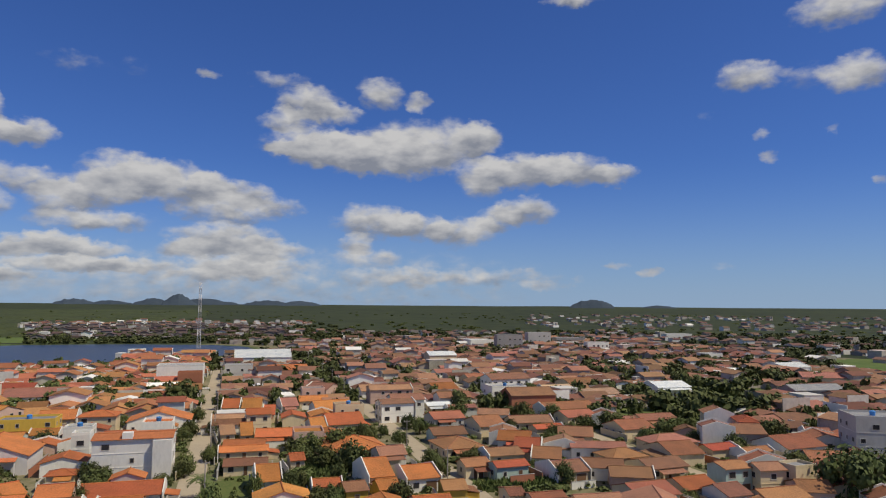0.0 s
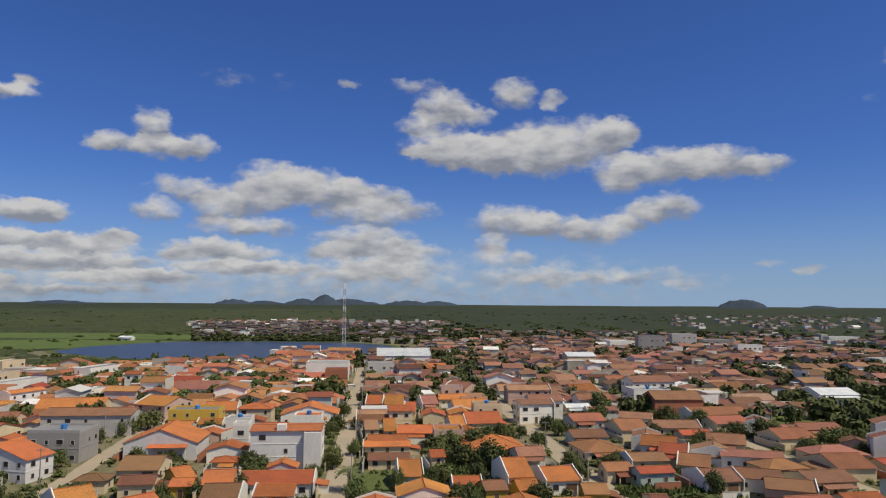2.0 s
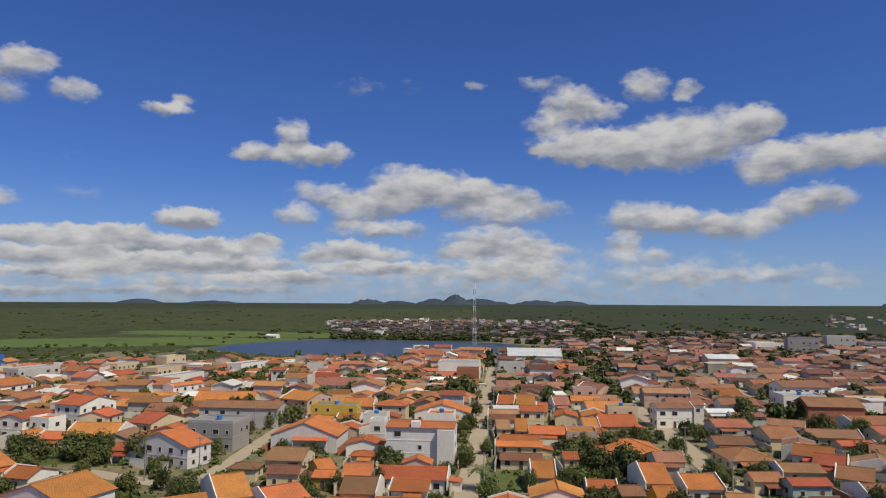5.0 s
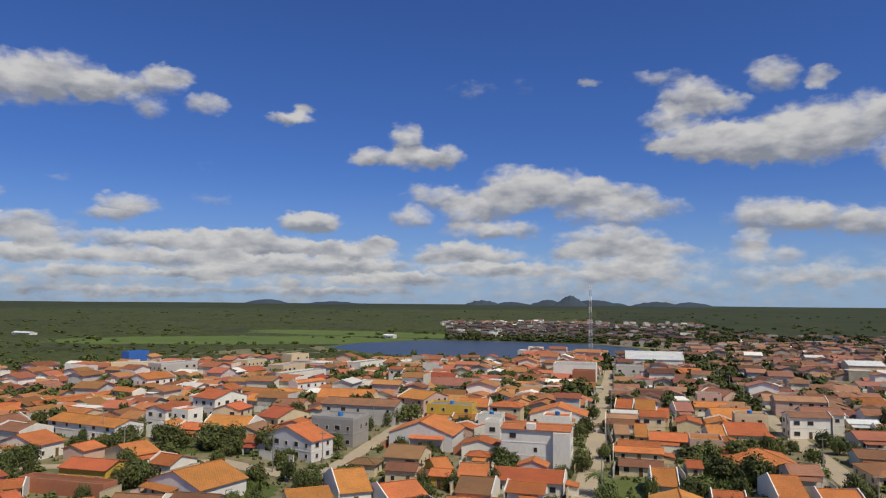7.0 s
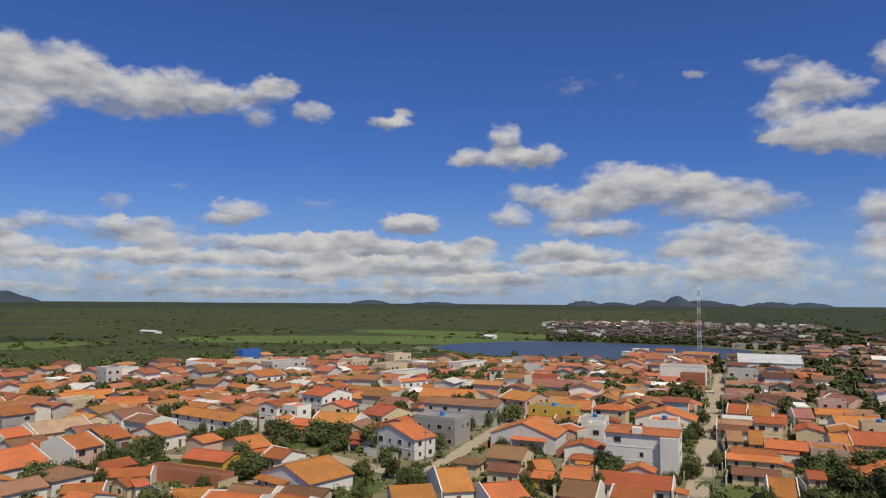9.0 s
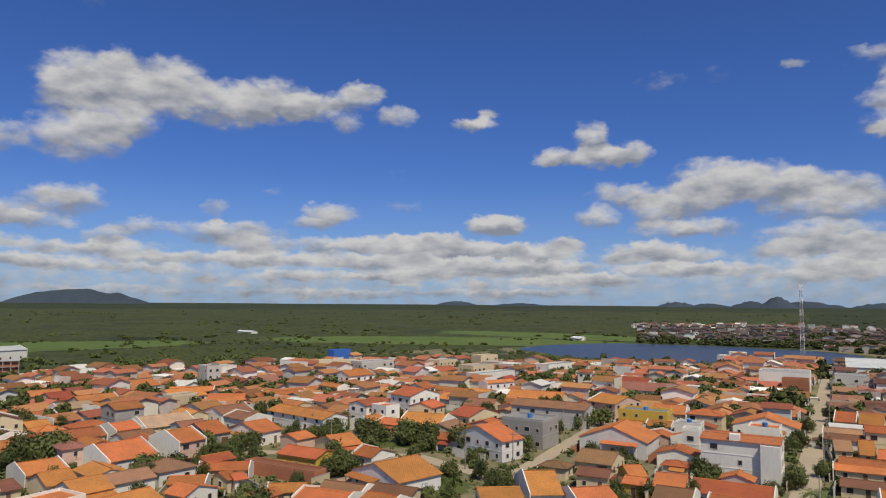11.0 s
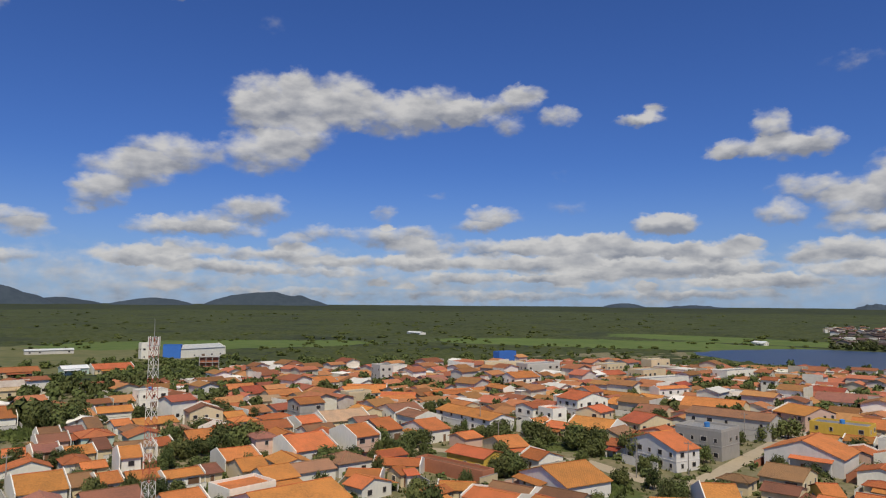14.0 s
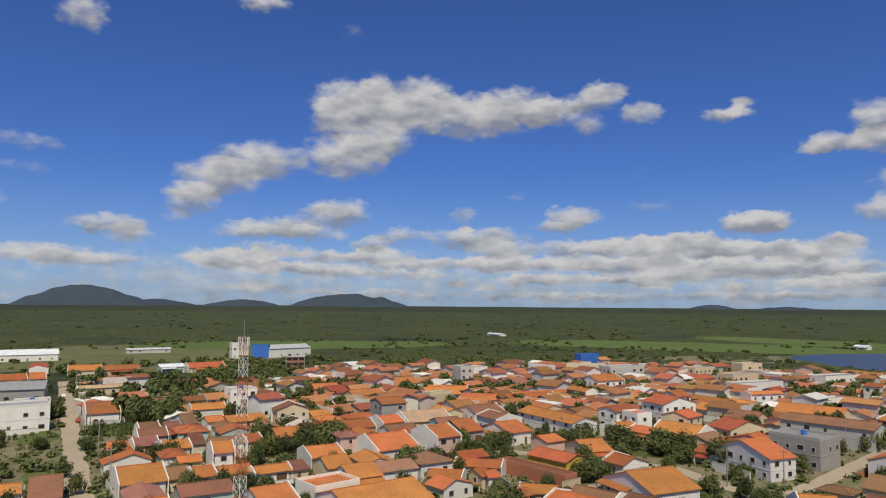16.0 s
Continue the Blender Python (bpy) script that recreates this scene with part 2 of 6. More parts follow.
# ---- materials ----
def material(name, colours, rough=0.85, fine=3.0, coarse=0.35, contrast=1.0, vary=0.25, island=False, bump=0.0, streak=(1, 1, 1), metal=0.0, hue=0.0, courses=False):
    """Three tones mixed by grain and by stains; each object (or island) is a little lighter or darker."""
    m = bpy.data.materials.new(name)
    m.use_nodes = True
    nt = m.node_tree
    n, l = nt.nodes, nt.links
    b = n["Principled BSDF"]
    b.inputs["Roughness"].default_value, b.inputs["Metallic"].default_value = rough, metal
    b.inputs["Specular IOR Level"].default_value = 0.25
    co = n.new("ShaderNodeTexCoord")
    mp = n.new("ShaderNodeMapping")
    mp.inputs["Scale"].default_value = streak
    l.new(co.outputs["Object"], mp.inputs[0])
    rnd = n.new("ShaderNodeNewGeometry").outputs["Random Per Island"] if island else n.new("ShaderNodeObjectInfo").outputs["Random"]
    shift = n.new("ShaderNodeVectorMath")
    shift.operation = "MULTIPLY_ADD"
    l.new(rnd, shift.inputs[0])
    shift.inputs[1].default_value = (37.0, 53.0, 11.0)
    l.new(mp.outputs[0], shift.inputs[2])
    facs = []
    for scale, detail in ((fine, 6), (coarse, 4)):
        t = n.new("ShaderNodeTexNoise")
        t.inputs["Scale"].default_value, t.inputs["Detail"].default_value, t.inputs["Roughness"].default_value = scale, detail, 0.65
        l.new(shift.outputs[0], t.inputs["Vector"])
        r = n.new("ShaderNodeMapRange")
        r.inputs[1].default_value, r.inputs[2].default_value = 0.5 - 0.22 / contrast, 0.5 + 0.22 / contrast
        l.new(t.outputs["Fac"], r.inputs[0])
        facs.append(r.outputs[0])
    base = None
    for fac, col in ((facs[1], colours[1]), (facs[0], colours[2])):
        mx = n.new("ShaderNodeMix")
        mx.data_type = "RGBA"
        half = n.new("ShaderNodeMath")
        half.operation = "MULTIPLY"
        half.inputs[1].default_value = 0.75
        l.new(fac, half.inputs[0])
        l.new(half.outputs[0], mx.inputs["Factor"])
        if base is None:
            mx.inputs["A"].default_value = (*colours[0], 1)
        else:
            l.new(base, mx.inputs["A"])
        mx.inputs["B"].default_value = (*col, 1)
        base = mx.outputs["Result"]
    hs = n.new("ShaderNodeHueSaturation")
    val = n.new("ShaderNodeMapRange")
    val.inputs[3].default_value, val.inputs[4].default_value = 1 - vary, 1 + vary
    l.new(rnd, val.inputs[0])
    l.new(val.outputs[0], hs.inputs["Value"])
    if hue:
        hv = n.new("ShaderNodeMapRange")
        wn = n.new("ShaderNodeTexWhiteNoise")
        wn.noise_dimensions = "1D"
        l.new(rnd, wn.inputs["W"])
        hv.inputs[3].default_value, hv.inputs[4].default_value = 0.5 - hue, 0.5 + hue
        l.new(wn.outputs["Value"], hv.inputs[0])
        l.new(hv.outputs[0], hs.inputs["Hue"])
    if courses:  # rows of clay tiles, some of them darker
        w = n.new("ShaderNodeTexWave")
        w.wave_type, w.bands_direction = "BANDS", "DIAGONAL"
        w.inputs["Scale"].default_value, w.inputs["Distortion"].default_value, w.inputs["Detail"].default_value = 1.1, 3.0, 2.0
        l.new(co.outputs["Object"], w.inputs["Vector"])
        dk = n.new("ShaderNodeMix")
        dk.data_type, dk.blend_type = "RGBA", "MULTIPLY"
        dk.inputs["Factor"].default_value = 0.16
        l.new(base, dk.inputs["A"])
        l.new(w.outputs["Color"], dk.inputs["B"])
        base = dk.outputs["Result"]
    l.new(base, hs.inputs["Color"])
    l.new(hs.outputs[0], b.inputs["Base Color"])
    if bump:
        bp = n.new("ShaderNodeBump")
        bp.inputs["Strength"].default_value, bp.inputs["Distance"].default_value = bump, 0.08
        l.new(facs[0], bp.inputs["Height"])
        l.new(bp.outputs[0], b.inputs["Normal"])
    return m


def tones(c, dark=0.7, light=1.2):
    return (c, tuple(v * dark for v in c), tuple(min(0.9, v * light) for v in c))


TILE_COLOURS = {
    "orange": (0.53, 0.182, 0.058), "red": (0.43, 0.13, 0.055), "brown": (0.27, 0.130, 0.070), "pinktile": (0.37, 0.178, 0.108),
    "faded": (0.37, 0.155, 0.078), "cream": (0.50, 0.33, 0.20), "whitetile": (0.60, 0.60, 0.57), "white": (0.62, 0.62, 0.60), "grey": (0.30, 0.29, 0.28),
}
TILE = {k: material("roof_" + k, (c, (c[0] * 0.50, c[1] * 0.62, c[2] * 0.75), tuple(min(0.85, v * 1.22) for v in c)), 0.9, 3.2, 0.24, 1.6, 0.27, bump=0.9, streak=(1, 1, 1), hue=0.017, courses=k not in ("whitetile", "white", "grey"))
        for k, c in TILE_COLOURS.items()}
WALL_COLOURS = {
    "white": (0.80, 0.765, 0.67), "cream": (0.66, 0.54, 0.35), "pink": (0.62, 0.42, 0.33), "blue": (0.72, 0.69, 0.65), "yellow": (0.62, 0.40, 0.07),
    "greenish": (0.45, 0.55, 0.48), "grey": (0.36, 0.34, 0.31), "greywhite": (0.56, 0.53, 0.48), "brick": (0.40, 0.16, 0.09),
    "whiteblock": (0.80, 0.765, 0.70), "plainwhite": (0.78, 0.75, 0.68), "bluepanel": (0.05, 0.16, 0.50),
}
WALL = {k: material("wall_" + k, tones(c, 0.72, 1.1), 0.9, 1.6, 0.22, 0.9, 0.10, streak=(1, 1, 0.4)) for k, c in WALL_COLOURS.items()}
FRAME = material("window_frame", tones((0.55, 0.50, 0.44)), 0.6)
DOOR = material("door_wood", tones((0.16, 0.09, 0.05)), 0.6)
# opaque near-black panes; the unlit inside behind them is put into the colour
DARK_PANE = material("dark_pane", tones((0.035, 0.033, 0.035)), 0.35)
CONCRETE = material("concrete", tones((0.36, 0.34, 0.31)), 0.9)
DIRT_ROAD = material("sandy_road", tones((0.40, 0.33, 0.23), 0.75, 1.15), 0.95, 0.9, 0.09, 1.2, 0.0)
TOWN_SOIL = material("yard_soil", ((0.145, 0.135, 0.062), (0.075, 0.10, 0.03), (0.29, 0.235, 0.15)), 0.95, 0.22, 0.045, 1.5, 0.0)
GRASS = material("grass", ((0.085, 0.12, 0.028), (0.05, 0.085, 0.02), (0.15, 0.15, 0.05)), 0.95, 1.5, 0.10, 1.3, 0.1)
PLAIN = material("bush_plain", ((0.032, 0.042, 0.012), (0.015, 0.023, 0.008), (0.050, 0.058, 0.017)), 0.95, 0.02, 0.0018, 2.6, 0.0)
PASTURE = material("dry_pasture", ((0.115, 0.125, 0.045), (0.065, 0.085, 0.026), (0.19, 0.17, 0.075)), 0.95, 0.08, 0.02, 1.5, 0.0)
MEADOW = material("meadow", ((0.085, 0.135, 0.025), (0.055, 0.095, 0.02), (0.13, 0.16, 0.04)), 0.95, 0.06, 0.012, 1.3, 0.05)
LEAF = material("leaf", ((0.082, 0.100, 0.028), (0.052, 0.068, 0.020), (0.125, 0.135, 0.042)), 0.75, 0.9, 0.2, 1.2, 0.35, hue=0.02)
BARK = material("bark", tones((0.13, 0.09, 0.06)), 0.95)
# hill forest shifted to blue: distance haze is put into the base colour
HAZY_HILL = material("hazy_hill_forest", ((0.044, 0.061, 0.082), (0.033, 0.048, 0.064), (0.056, 0.074, 0.092)), 1.0, 0.03, 0.004, 1.4, 0.1)
METAL_RED = material("red_paint", tones((0.42, 0.10, 0.06)), 0.5)
METAL_WHITE = material("white_paint", tones((0.72, 0.70, 0.68)), 0.5)
STEEL = material("galvanised_steel", tones((0.42, 0.42, 0.43)), 0.5, metal=0.3)
TANK = material("blue_tank", tones((0.06, 0.22, 0.52)), 0.5)
# far walls and brown roofs, kept darker to carry the eastern cloud shade
FAR_WALL = material("far_wall", ((0.40, 0.34, 0.28), (0.26, 0.22, 0.18), (0.56, 0.51, 0.45)), 0.9, 0.5, 0.05, 1.0, 0.35, island=True, hue=0.03)
FAR_ROOF = material("far_roof", ((0.235, 0.118, 0.074), (0.13, 0.078, 0.056), (0.33, 0.155, 0.088)), 0.9, 0.8, 0.05, 1.2, 0.5, island=True, hue=0.02)
FAR_ORANGE = material("far_orange_roof", ((0.33, 0.135, 0.062), (0.20, 0.095, 0.055), (0.46, 0.18, 0.075)), 0.9, 0.8, 0.05, 1.2, 0.4, island=True, hue=0.02)
PALE_WALL = material("pale_far_wall", ((0.58, 0.50, 0.40), (0.42, 0.36, 0.28), (0.70, 0.66, 0.58)), 0.9, 0.5, 0.05, 1.0, 0.3, island=True, hue=0.03)
FAR_WHITE = material("far_white", tones((0.72, 0.69, 0.62)), 0.9, 0.5, 0.05, 1.0, 0.25, island=True)
# a darker copy of the far roof with cloud shade in its colour
FAR_SHADED = material("far_shaded_roof", ((0.13, 0.080, 0.062), (0.075, 0.055, 0.050), (0.22, 0.115, 0.075)), 0.9, 0.8, 0.05, 1.2, 0.5, island=True, hue=0.02)
CAR_PAINT = material("car_paint", tones((0.62, 0.62, 0.63), 0.95, 1.05), 0.25, vary=0.5)
RUBBER = material("rubber", tones((0.03, 0.03, 0.03)), 0.9)
WOOD_POST = material("weathered_pole", tones((0.30, 0.27, 0.24)), 0.95)


def water_material():
    m = bpy.data.materials.new("lake_water")
    m.use_nodes = True
    n, l = m.node_tree.nodes, m.node_tree.links
    b = n["Principled BSDF"]
    b.inputs["Base Color"].default_value = (0.018, 0.030, 0.055, 1)
    b.inputs["Roughness"].default_value, b.inputs["Specular IOR Level"].default_value = 0.32, 0.36
    t = n.new("ShaderNodeTexNoise")
    t.inputs["Scale"].default_value, t.inputs["Detail"].default_value = 0.5, 5
    co = n.new("ShaderNodeTexCoord")
    l.new(co.outputs["Object"], t.inputs["Vector"])
    bp = n.new("ShaderNodeBump")
    bp.inputs["Strength"].default_value, bp.inputs["Distance"].default_value = 0.6, 0.25
    l.new(t.outputs["Fac"], bp.inputs["Height"])
    l.new(bp.outputs[0], b.inputs["Normal"])
    return m


# roof and wall darkened: the cloud shadow across the lake is in their colour
SHADED_ROOF = material("cloud_shaded_roof", ((0.082, 0.060, 0.054), (0.052, 0.044, 0.044), (0.15, 0.088, 0.068)), 0.9, 0.8, 0.05, 1.2, 0.5, island=True, hue=0.02)
SHADED_WALL = material("cloud_shaded_wall", ((0.20, 0.17, 0.15), (0.13, 0.11, 0.10), (0.34, 0.30, 0.27)), 0.9, 0.5, 0.05, 1.0, 0.4, island=True, hue=0.03)
WATER = water_material()
SCRUB = material("scrub_canopy", ((0.048, 0.062, 0.018), (0.022, 0.033, 0.011), (0.076, 0.086, 0.026)), 0.95, 0.16, 0.007, 2.2, 0.0)
BUSH = material("bush_leaf", ((0.090, 0.112, 0.027), (0.066, 0.085, 0.022), (0.12, 0.135, 0.036)), 0.9, 0.3, 0.006, 1.2, 0.0)
REED = material("tall_grass", ((0.085, 0.12, 0.03), (0.055, 0.085, 0.02), (0.14, 0.16, 0.05)), 0.9, 0.4, 0.1, 1.2, 0.0)
# empty plots with tall grass: middle and half sizes
LAWNS_TALL = [(61, 146.5, 10, 3.0), (20, 168, 5, 9), (13, 158, 3, 7), (-84, 137, 9, 4), (-236, 69, 10, 4)]


# ---- geometry helpers ----
class Geo:
    """Vertices, faces and material slots of one mesh."""

    def __init__(self):
        self.v, self.f, self.m = [], [], []

    def face(self, pts, slot=0):
        k = len(self.v)
        self.v += [tuple(p) for p in pts]
        self.f.append(tuple(range(k, k + len(pts))))
        self.m.append(slot)

    def box(self, x0, y0, z0, x1, y1, z1, slot=0, turn=None):
        k = len(self.v)
        pts = [(x, y, z) for z in (z0, z1) for x, y in ((x0, y0), (x1, y0), (x1, y1), (x0, y1))]
        if turn is not None:
            pts = [tuple(turn @ Vector(p)) for p in pts]
        self.v += pts
        for q in ((3, 2, 1, 0), (4, 5, 6, 7), (0, 1, 5, 4), (1, 2, 6, 5), (2, 3, 7, 6), (3, 0, 4, 7)):
            self.f.append(tuple(k + i for i in q))
            self.m.append(slot)

    def slab(self, a, b, c, d, thick, slot=0):
        """A thick quad; a, b, c, d run round its top."""
        k = len(self.v)
        self.v += [tuple(p) for p in (a, b, c, d)] + [(p[0], p[1], p[2] - thick) for p in (a, b, c, d)]
        for q in ((0, 1, 2, 3), (7, 6, 5, 4), (0, 4, 5, 1), (1, 5, 6, 2), (2, 6, 7, 3), (3, 7, 4, 0)):
            self.f.append(tuple(k + i for i in q))
            self.m.append(slot)

    def bar(self, a, b, r, slot=0, sides=4, r2=None):
        a, b = Vector(a), Vector(b)
        q = (b - a).to_track_quat("Z", "Y")
        k = len(self.v)
        for p, rad in ((a, r), (b, r if r2 is None else r2)):
            for i in range(sides):
                t = 2 * math.pi * i / sides + math.pi / 4
                self.v.append(tuple(p + q @ Vector((rad * math.cos(t), rad * math.sin(t), 0))))
        for i in range(sides):
            j = (i + 1) % sides
            self.f.append((k + i, k + j, k + sides + j, k + sides + i))
            self.m.append(slot)
        self.f += [tuple(k + i for i in reversed(range(sides))), tuple(k + sides + i for i in range(sides))]
        self.m += [slot, slot]

    def mesh(self, name, *mats):
        me = bpy.data.meshes.new(name)
        me.from_pydata(self.v, [], self.f)
        for m in mats:
            me.materials.append(m)
        if len(mats) > 1:
            me.polygons.foreach_set("material_index", self.m)
        me.update()
        return me


def part(name, data, parent, label="", at=None):
    ob = new(name, data)
    ob.parent = parent
    if at is not None:
        ob.matrix_local = at
    return tagged(ob, label) if label else ob


# ---- ground, lake, roads, hills ----
def ground_height(r, a):
    """The plain swells gently towards the horizon."""
    if r < 1400:
        return 0.0
    k = (r - 1400) / 3500
    return 29.0 * k ** 1.3 + 3.0 * k * noise.noise(Vector((math.cos(a) * 9, math.sin(a) * 9, r / 900)))


def make_ground():
    g = Geo()
    rings = [0, 60, 140, 260, 420, 650, 1000, 1400, 1700, 2000, 2400, 2800, 3200, 3600, 4000, 4400, 4650, 4850]
    n = 360
    for r in rings:
        for i in range(n):
            a = 2 * math.pi * i / n
            g.v.append((r * math.cos(a), r * math.sin(a), ground_height(r, a)))
    for k in range(len(rings) - 1):
        for i in range(n):
            j = (i + 1) % n
            g.f.append((k * n + i, (k + 1) * n + i, (k + 1) * n + j, k * n + j))
    ob = new("ground", g.mesh("ground", PLAIN))
    tagged(ob, "wide green plain of low bush and pasture", "ground", kind="structure")


def blob_sheet(name, cx, cy, rx, ry, z, mat, label, category, turn=0.0, wobble=0.12, seed=0, kind="structure"):
    """A flat sheet with a wandering outline."""
    n, c, s = 96, math.cos(radians(turn)), math.sin(radians(turn))
    pts = []
    for i in range(n):
        a = 2 * math.pi * i / n
        k = 1 + wobble * 2 * noise.noise(Vector((math.cos(a) * 1.6 + seed * 7, math.sin(a) * 1.6, seed))) + wobble * 0.7 * noise.noise(Vector((math.cos(a) * 6, math.sin(a) * 6 + seed, 3)))
        u, v = rx * k * math.cos(a), ry * k * math.sin(a)
        pts.append((cx + c * u - s * v, cy + s * u + c * v, z))
    g = Geo()
    g.face(pts)
    return tagged(new(name, g.mesh(name, mat)), label, category, kind=kind)


LAYERS = [0]


def strip(name, x0, y0, x1, y1, width, z, mat, label, category="road", wobble=0.5, kind="structure"):
    """A road from one place to another with ragged edges."""
    a, b = Vector((x0, y0)), Vector((x1, y1))
    LAYERS[0] += 1
    z += 0.005 * LAYERS[0]
    d = (b - a).normalized()
    side, n = Vector((-d.y, d.x)), max(4, int((b - a).length / 4))
    g = Geo()
    for i in range(n + 1):
        p = a.lerp(b, i / n)
        for sgn in (-1, 1):
            q = p + side * sgn * (width / 2 + wobble * noise.noise(Vector((p.x * 0.13, p.y * 0.13, sgn * 9.0))))
            g.v.append((q.x, q.y, z))
    for i in range(n):
        g.f.append((2 * i + 2, 2 * i + 3, 2 * i + 1, 2 * i))
    return tagged(new(name, g.mesh(name, mat)), label, category, kind=kind)


make_ground()
# the built-up land round the camera, the meadows by the lake and the lake
blob_sheet("town_ground", 60, 250, 420, 480, 0.03, TOWN_SOIL, "bare brown yards and weeds between the houses", "ground", wobble=0.10, seed=2)
blob_sheet("meadow", -380, 640, 200, 90, 0.05, MEADOW, "bright green meadow beside the lake", "meadow", turn=20, seed=4, wobble=0.2)
blob_sheet("meadow", -300, 830, 210, 70, 0.055, MEADOW, "green pasture beyond the lake", "meadow", turn=-12, seed=6, wobble=0.2)
blob_sheet("meadow", -620, 330, 170, 80, 0.06, MEADOW, "pale green field at the edge of town", "meadow", turn=60, seed=8, wobble=0.2)
blob_sheet("meadow", 420, 375, 75, 32, 0.065, MEADOW, "bright green playing field among the far houses", "meadow", turn=42, seed=14, wobble=0.12)
blob_sheet("dry_field", -560, 160, 150, 120, 0.04, PASTURE, "olive green and dry pasture beyond the houses", "field", turn=10, seed=12, wobble=0.2)
blob_sheet("lake", -118, 612, 138, 108, 0.12, WATER, "calm dark blue lake reflecting the sky", "lake", seed=3, wobble=0.07)
blob_sheet("lake_shore", -118, 612, 146, 114, 0.08, GRASS, "grassy green shore round the lake", "shore", seed=3, wobble=0.07)
ROADS = [(-8, 90, -8, 560, 5.6), (49.5, 90, 49.5, 520, 6.2), (-120, 31, -395, 86, 5.2), (107, 90, 107, 420, 5.0),
         (-67, 149, -76, 330, 4.6), (-64, 146, -98, 158, 5.0), (-98, 158, -142, 138, 4.6), (-142, 138, -150, 190, 4.4)]
for road in ROADS:
    strip("road", *road, 0.06, DIRT_ROAD, "sandy unpaved street between the houses")


# plots of grass between the houses
for li, (lx, ly, lrx, lry, lt) in enumerate(((-82, 137, 12, 7, -15), (-95, 172, 13, 6, 10), (-238, 69, 14, 7, -11), (-236, 46, 13, 5, -11), (-176, 36, 16, 5, -11), (-172, 53, 14, 3, -11), (4, 165, 9, 6, 0), (-22, 300, 13, 9, 0), (12, 330, 16, 6, 0),
                             (160, 225, 60, 26, 20), (215, 290, 55, 30, 30), (90, 240, 26, 12, 0), (60, 155, 10, 4, 0), (-330, 130, 30, 16, 10), (-120, 168, 14, 7, 0), (20, 180, 9, 6, 0), (-70, 250, 14, 8, 0), (-180, 100, 12, 8, 0), (1, 154, 8, 9, 0), (14, 158, 4, 9, 0))):
    blob_sheet("grass_plot", lx, ly, lrx, lry, 0.04 + 0.001 * li, GRASS, "weedy green grass plot between houses", "grass", turn=lt, seed=abs(lx) % 17, wobble=0.25)


def hill(az, half, height, power, dist, seed):
    """A wooded hill far off: half its width and its top's height over the eye in degrees."""
    g, n, m = Geo(), 64, 14
    foot = 24.0
    top = EYE.z + dist * math.tan(radians(height)) - foot
    a0 = radians(az)
    for j in range(m + 1):
        for i in range(n + 1):
            u, v = 2 * i / n - 1, 2 * j / m - 1
            a = a0 + radians(half) * u
            r = dist + v * 200
            k = max(0.0, 1 - abs(u) ** power) * max(0.0, 1 - v * v)
            k *= 1 - 0.35 * abs(noise.noise(Vector((u * 2.6 + seed, 0.3 * v, seed)))) * min(1.0, abs(u) * 3) + 0.06 * noise.noise(Vector((u * 9 + seed, v * 3, seed)))
            g.v.append((-r * math.sin(a), r * math.cos(a), foot - 8 + (top + 8) * max(0.0, k)))
    for j in range(m):
        for i in range(n):
            k = j * (n + 1) + i
            g.f.append((k, k + 1, k + n + 2, k + n + 1))
    me = g.mesh("hill", HAZY_HILL)
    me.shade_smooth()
    tagged(new("hill", me), "distant wooded hill, distance haze painted into its blue-green colour", "hill", kind="structure")


hill(11.2, 1.6, 0.21, 2.5, 4620, 0.0)
hill(8.8, 2.0, 0.10, 2.0, 4560, 3.7)
hill(5.9, 1.7, 0.30, 2.0, 4500, 7.4)
hill(4.1, 1.5, 0.64, 1.5, 4440, 11.1)
hill(2.3, 3.2, 0.29, 2.0, 4620, 14.8)
hill(-2.5, 2.3, 0.19, 2.2, 4560, 18.5)
hill(-5.0, 2.1, 0.16, 2.0, 4500, 22.2)
hill(-28.6, 1.9, 0.42, 3.0, 4440, 25.9)
hill(-33.7, 1.7, 0.01, 2.0, 4620, 29.6)
hill(57.1, 5.1, 0.84, 2.2, 4560, 33.3)
hill(76.7, 4.9, 1.28, 2.0, 4500, 37.0)
hill(65.7, 3.2, 0.31, 2.0, 4440, 40.7)
hill(71.9, 3.4, 0.30, 2.0, 4620, 44.4)
hill(28.7, 1.8, 0.12, 2.0, 4560, 48.1)
hill(23.4, 2.6, -0.02, 2.0, 4500, 51.8)
hill(65.4, 3.2, 0.31, 2.0, 4440, 55.5)
hill(28.5, 2.1, 0.14, 2.0, 4620, 59.2)
hill(23.3, 3.1, 0.02, 2.0, 4560, 62.9)


# ---- houses ----
def ring(w, h, t, y0, y1, foot=True):
    """A frame in one piece round an opening w by h."""
    g = Geo()
    low = -t if foot else 0.0
    outer = [(-w / 2 - t, low), (w / 2 + t, low), (w / 2 + t, h + t), (-w / 2 - t, h + t)]
    inner = [(-w / 2, 0.0 if foot else 0.001), (w / 2, 0.0 if foot else 0.001), (w / 2, h), (-w / 2, h)]
    for y in (y0, y1):
        g.v += [(x, y, z) for x, z in outer] + [(x, y, z) for x, z in inner]
    for i in range(4):
        j = (i + 1) % 4
        g.f += [(i, j, 4 + j, 4 + i), (8 + j, 8 + i, 12 + i, 12 + j), (i, 8 + i, 8 + j, j), (4 + j, 12 + j, 12 + i, 4 + i)]
    return g


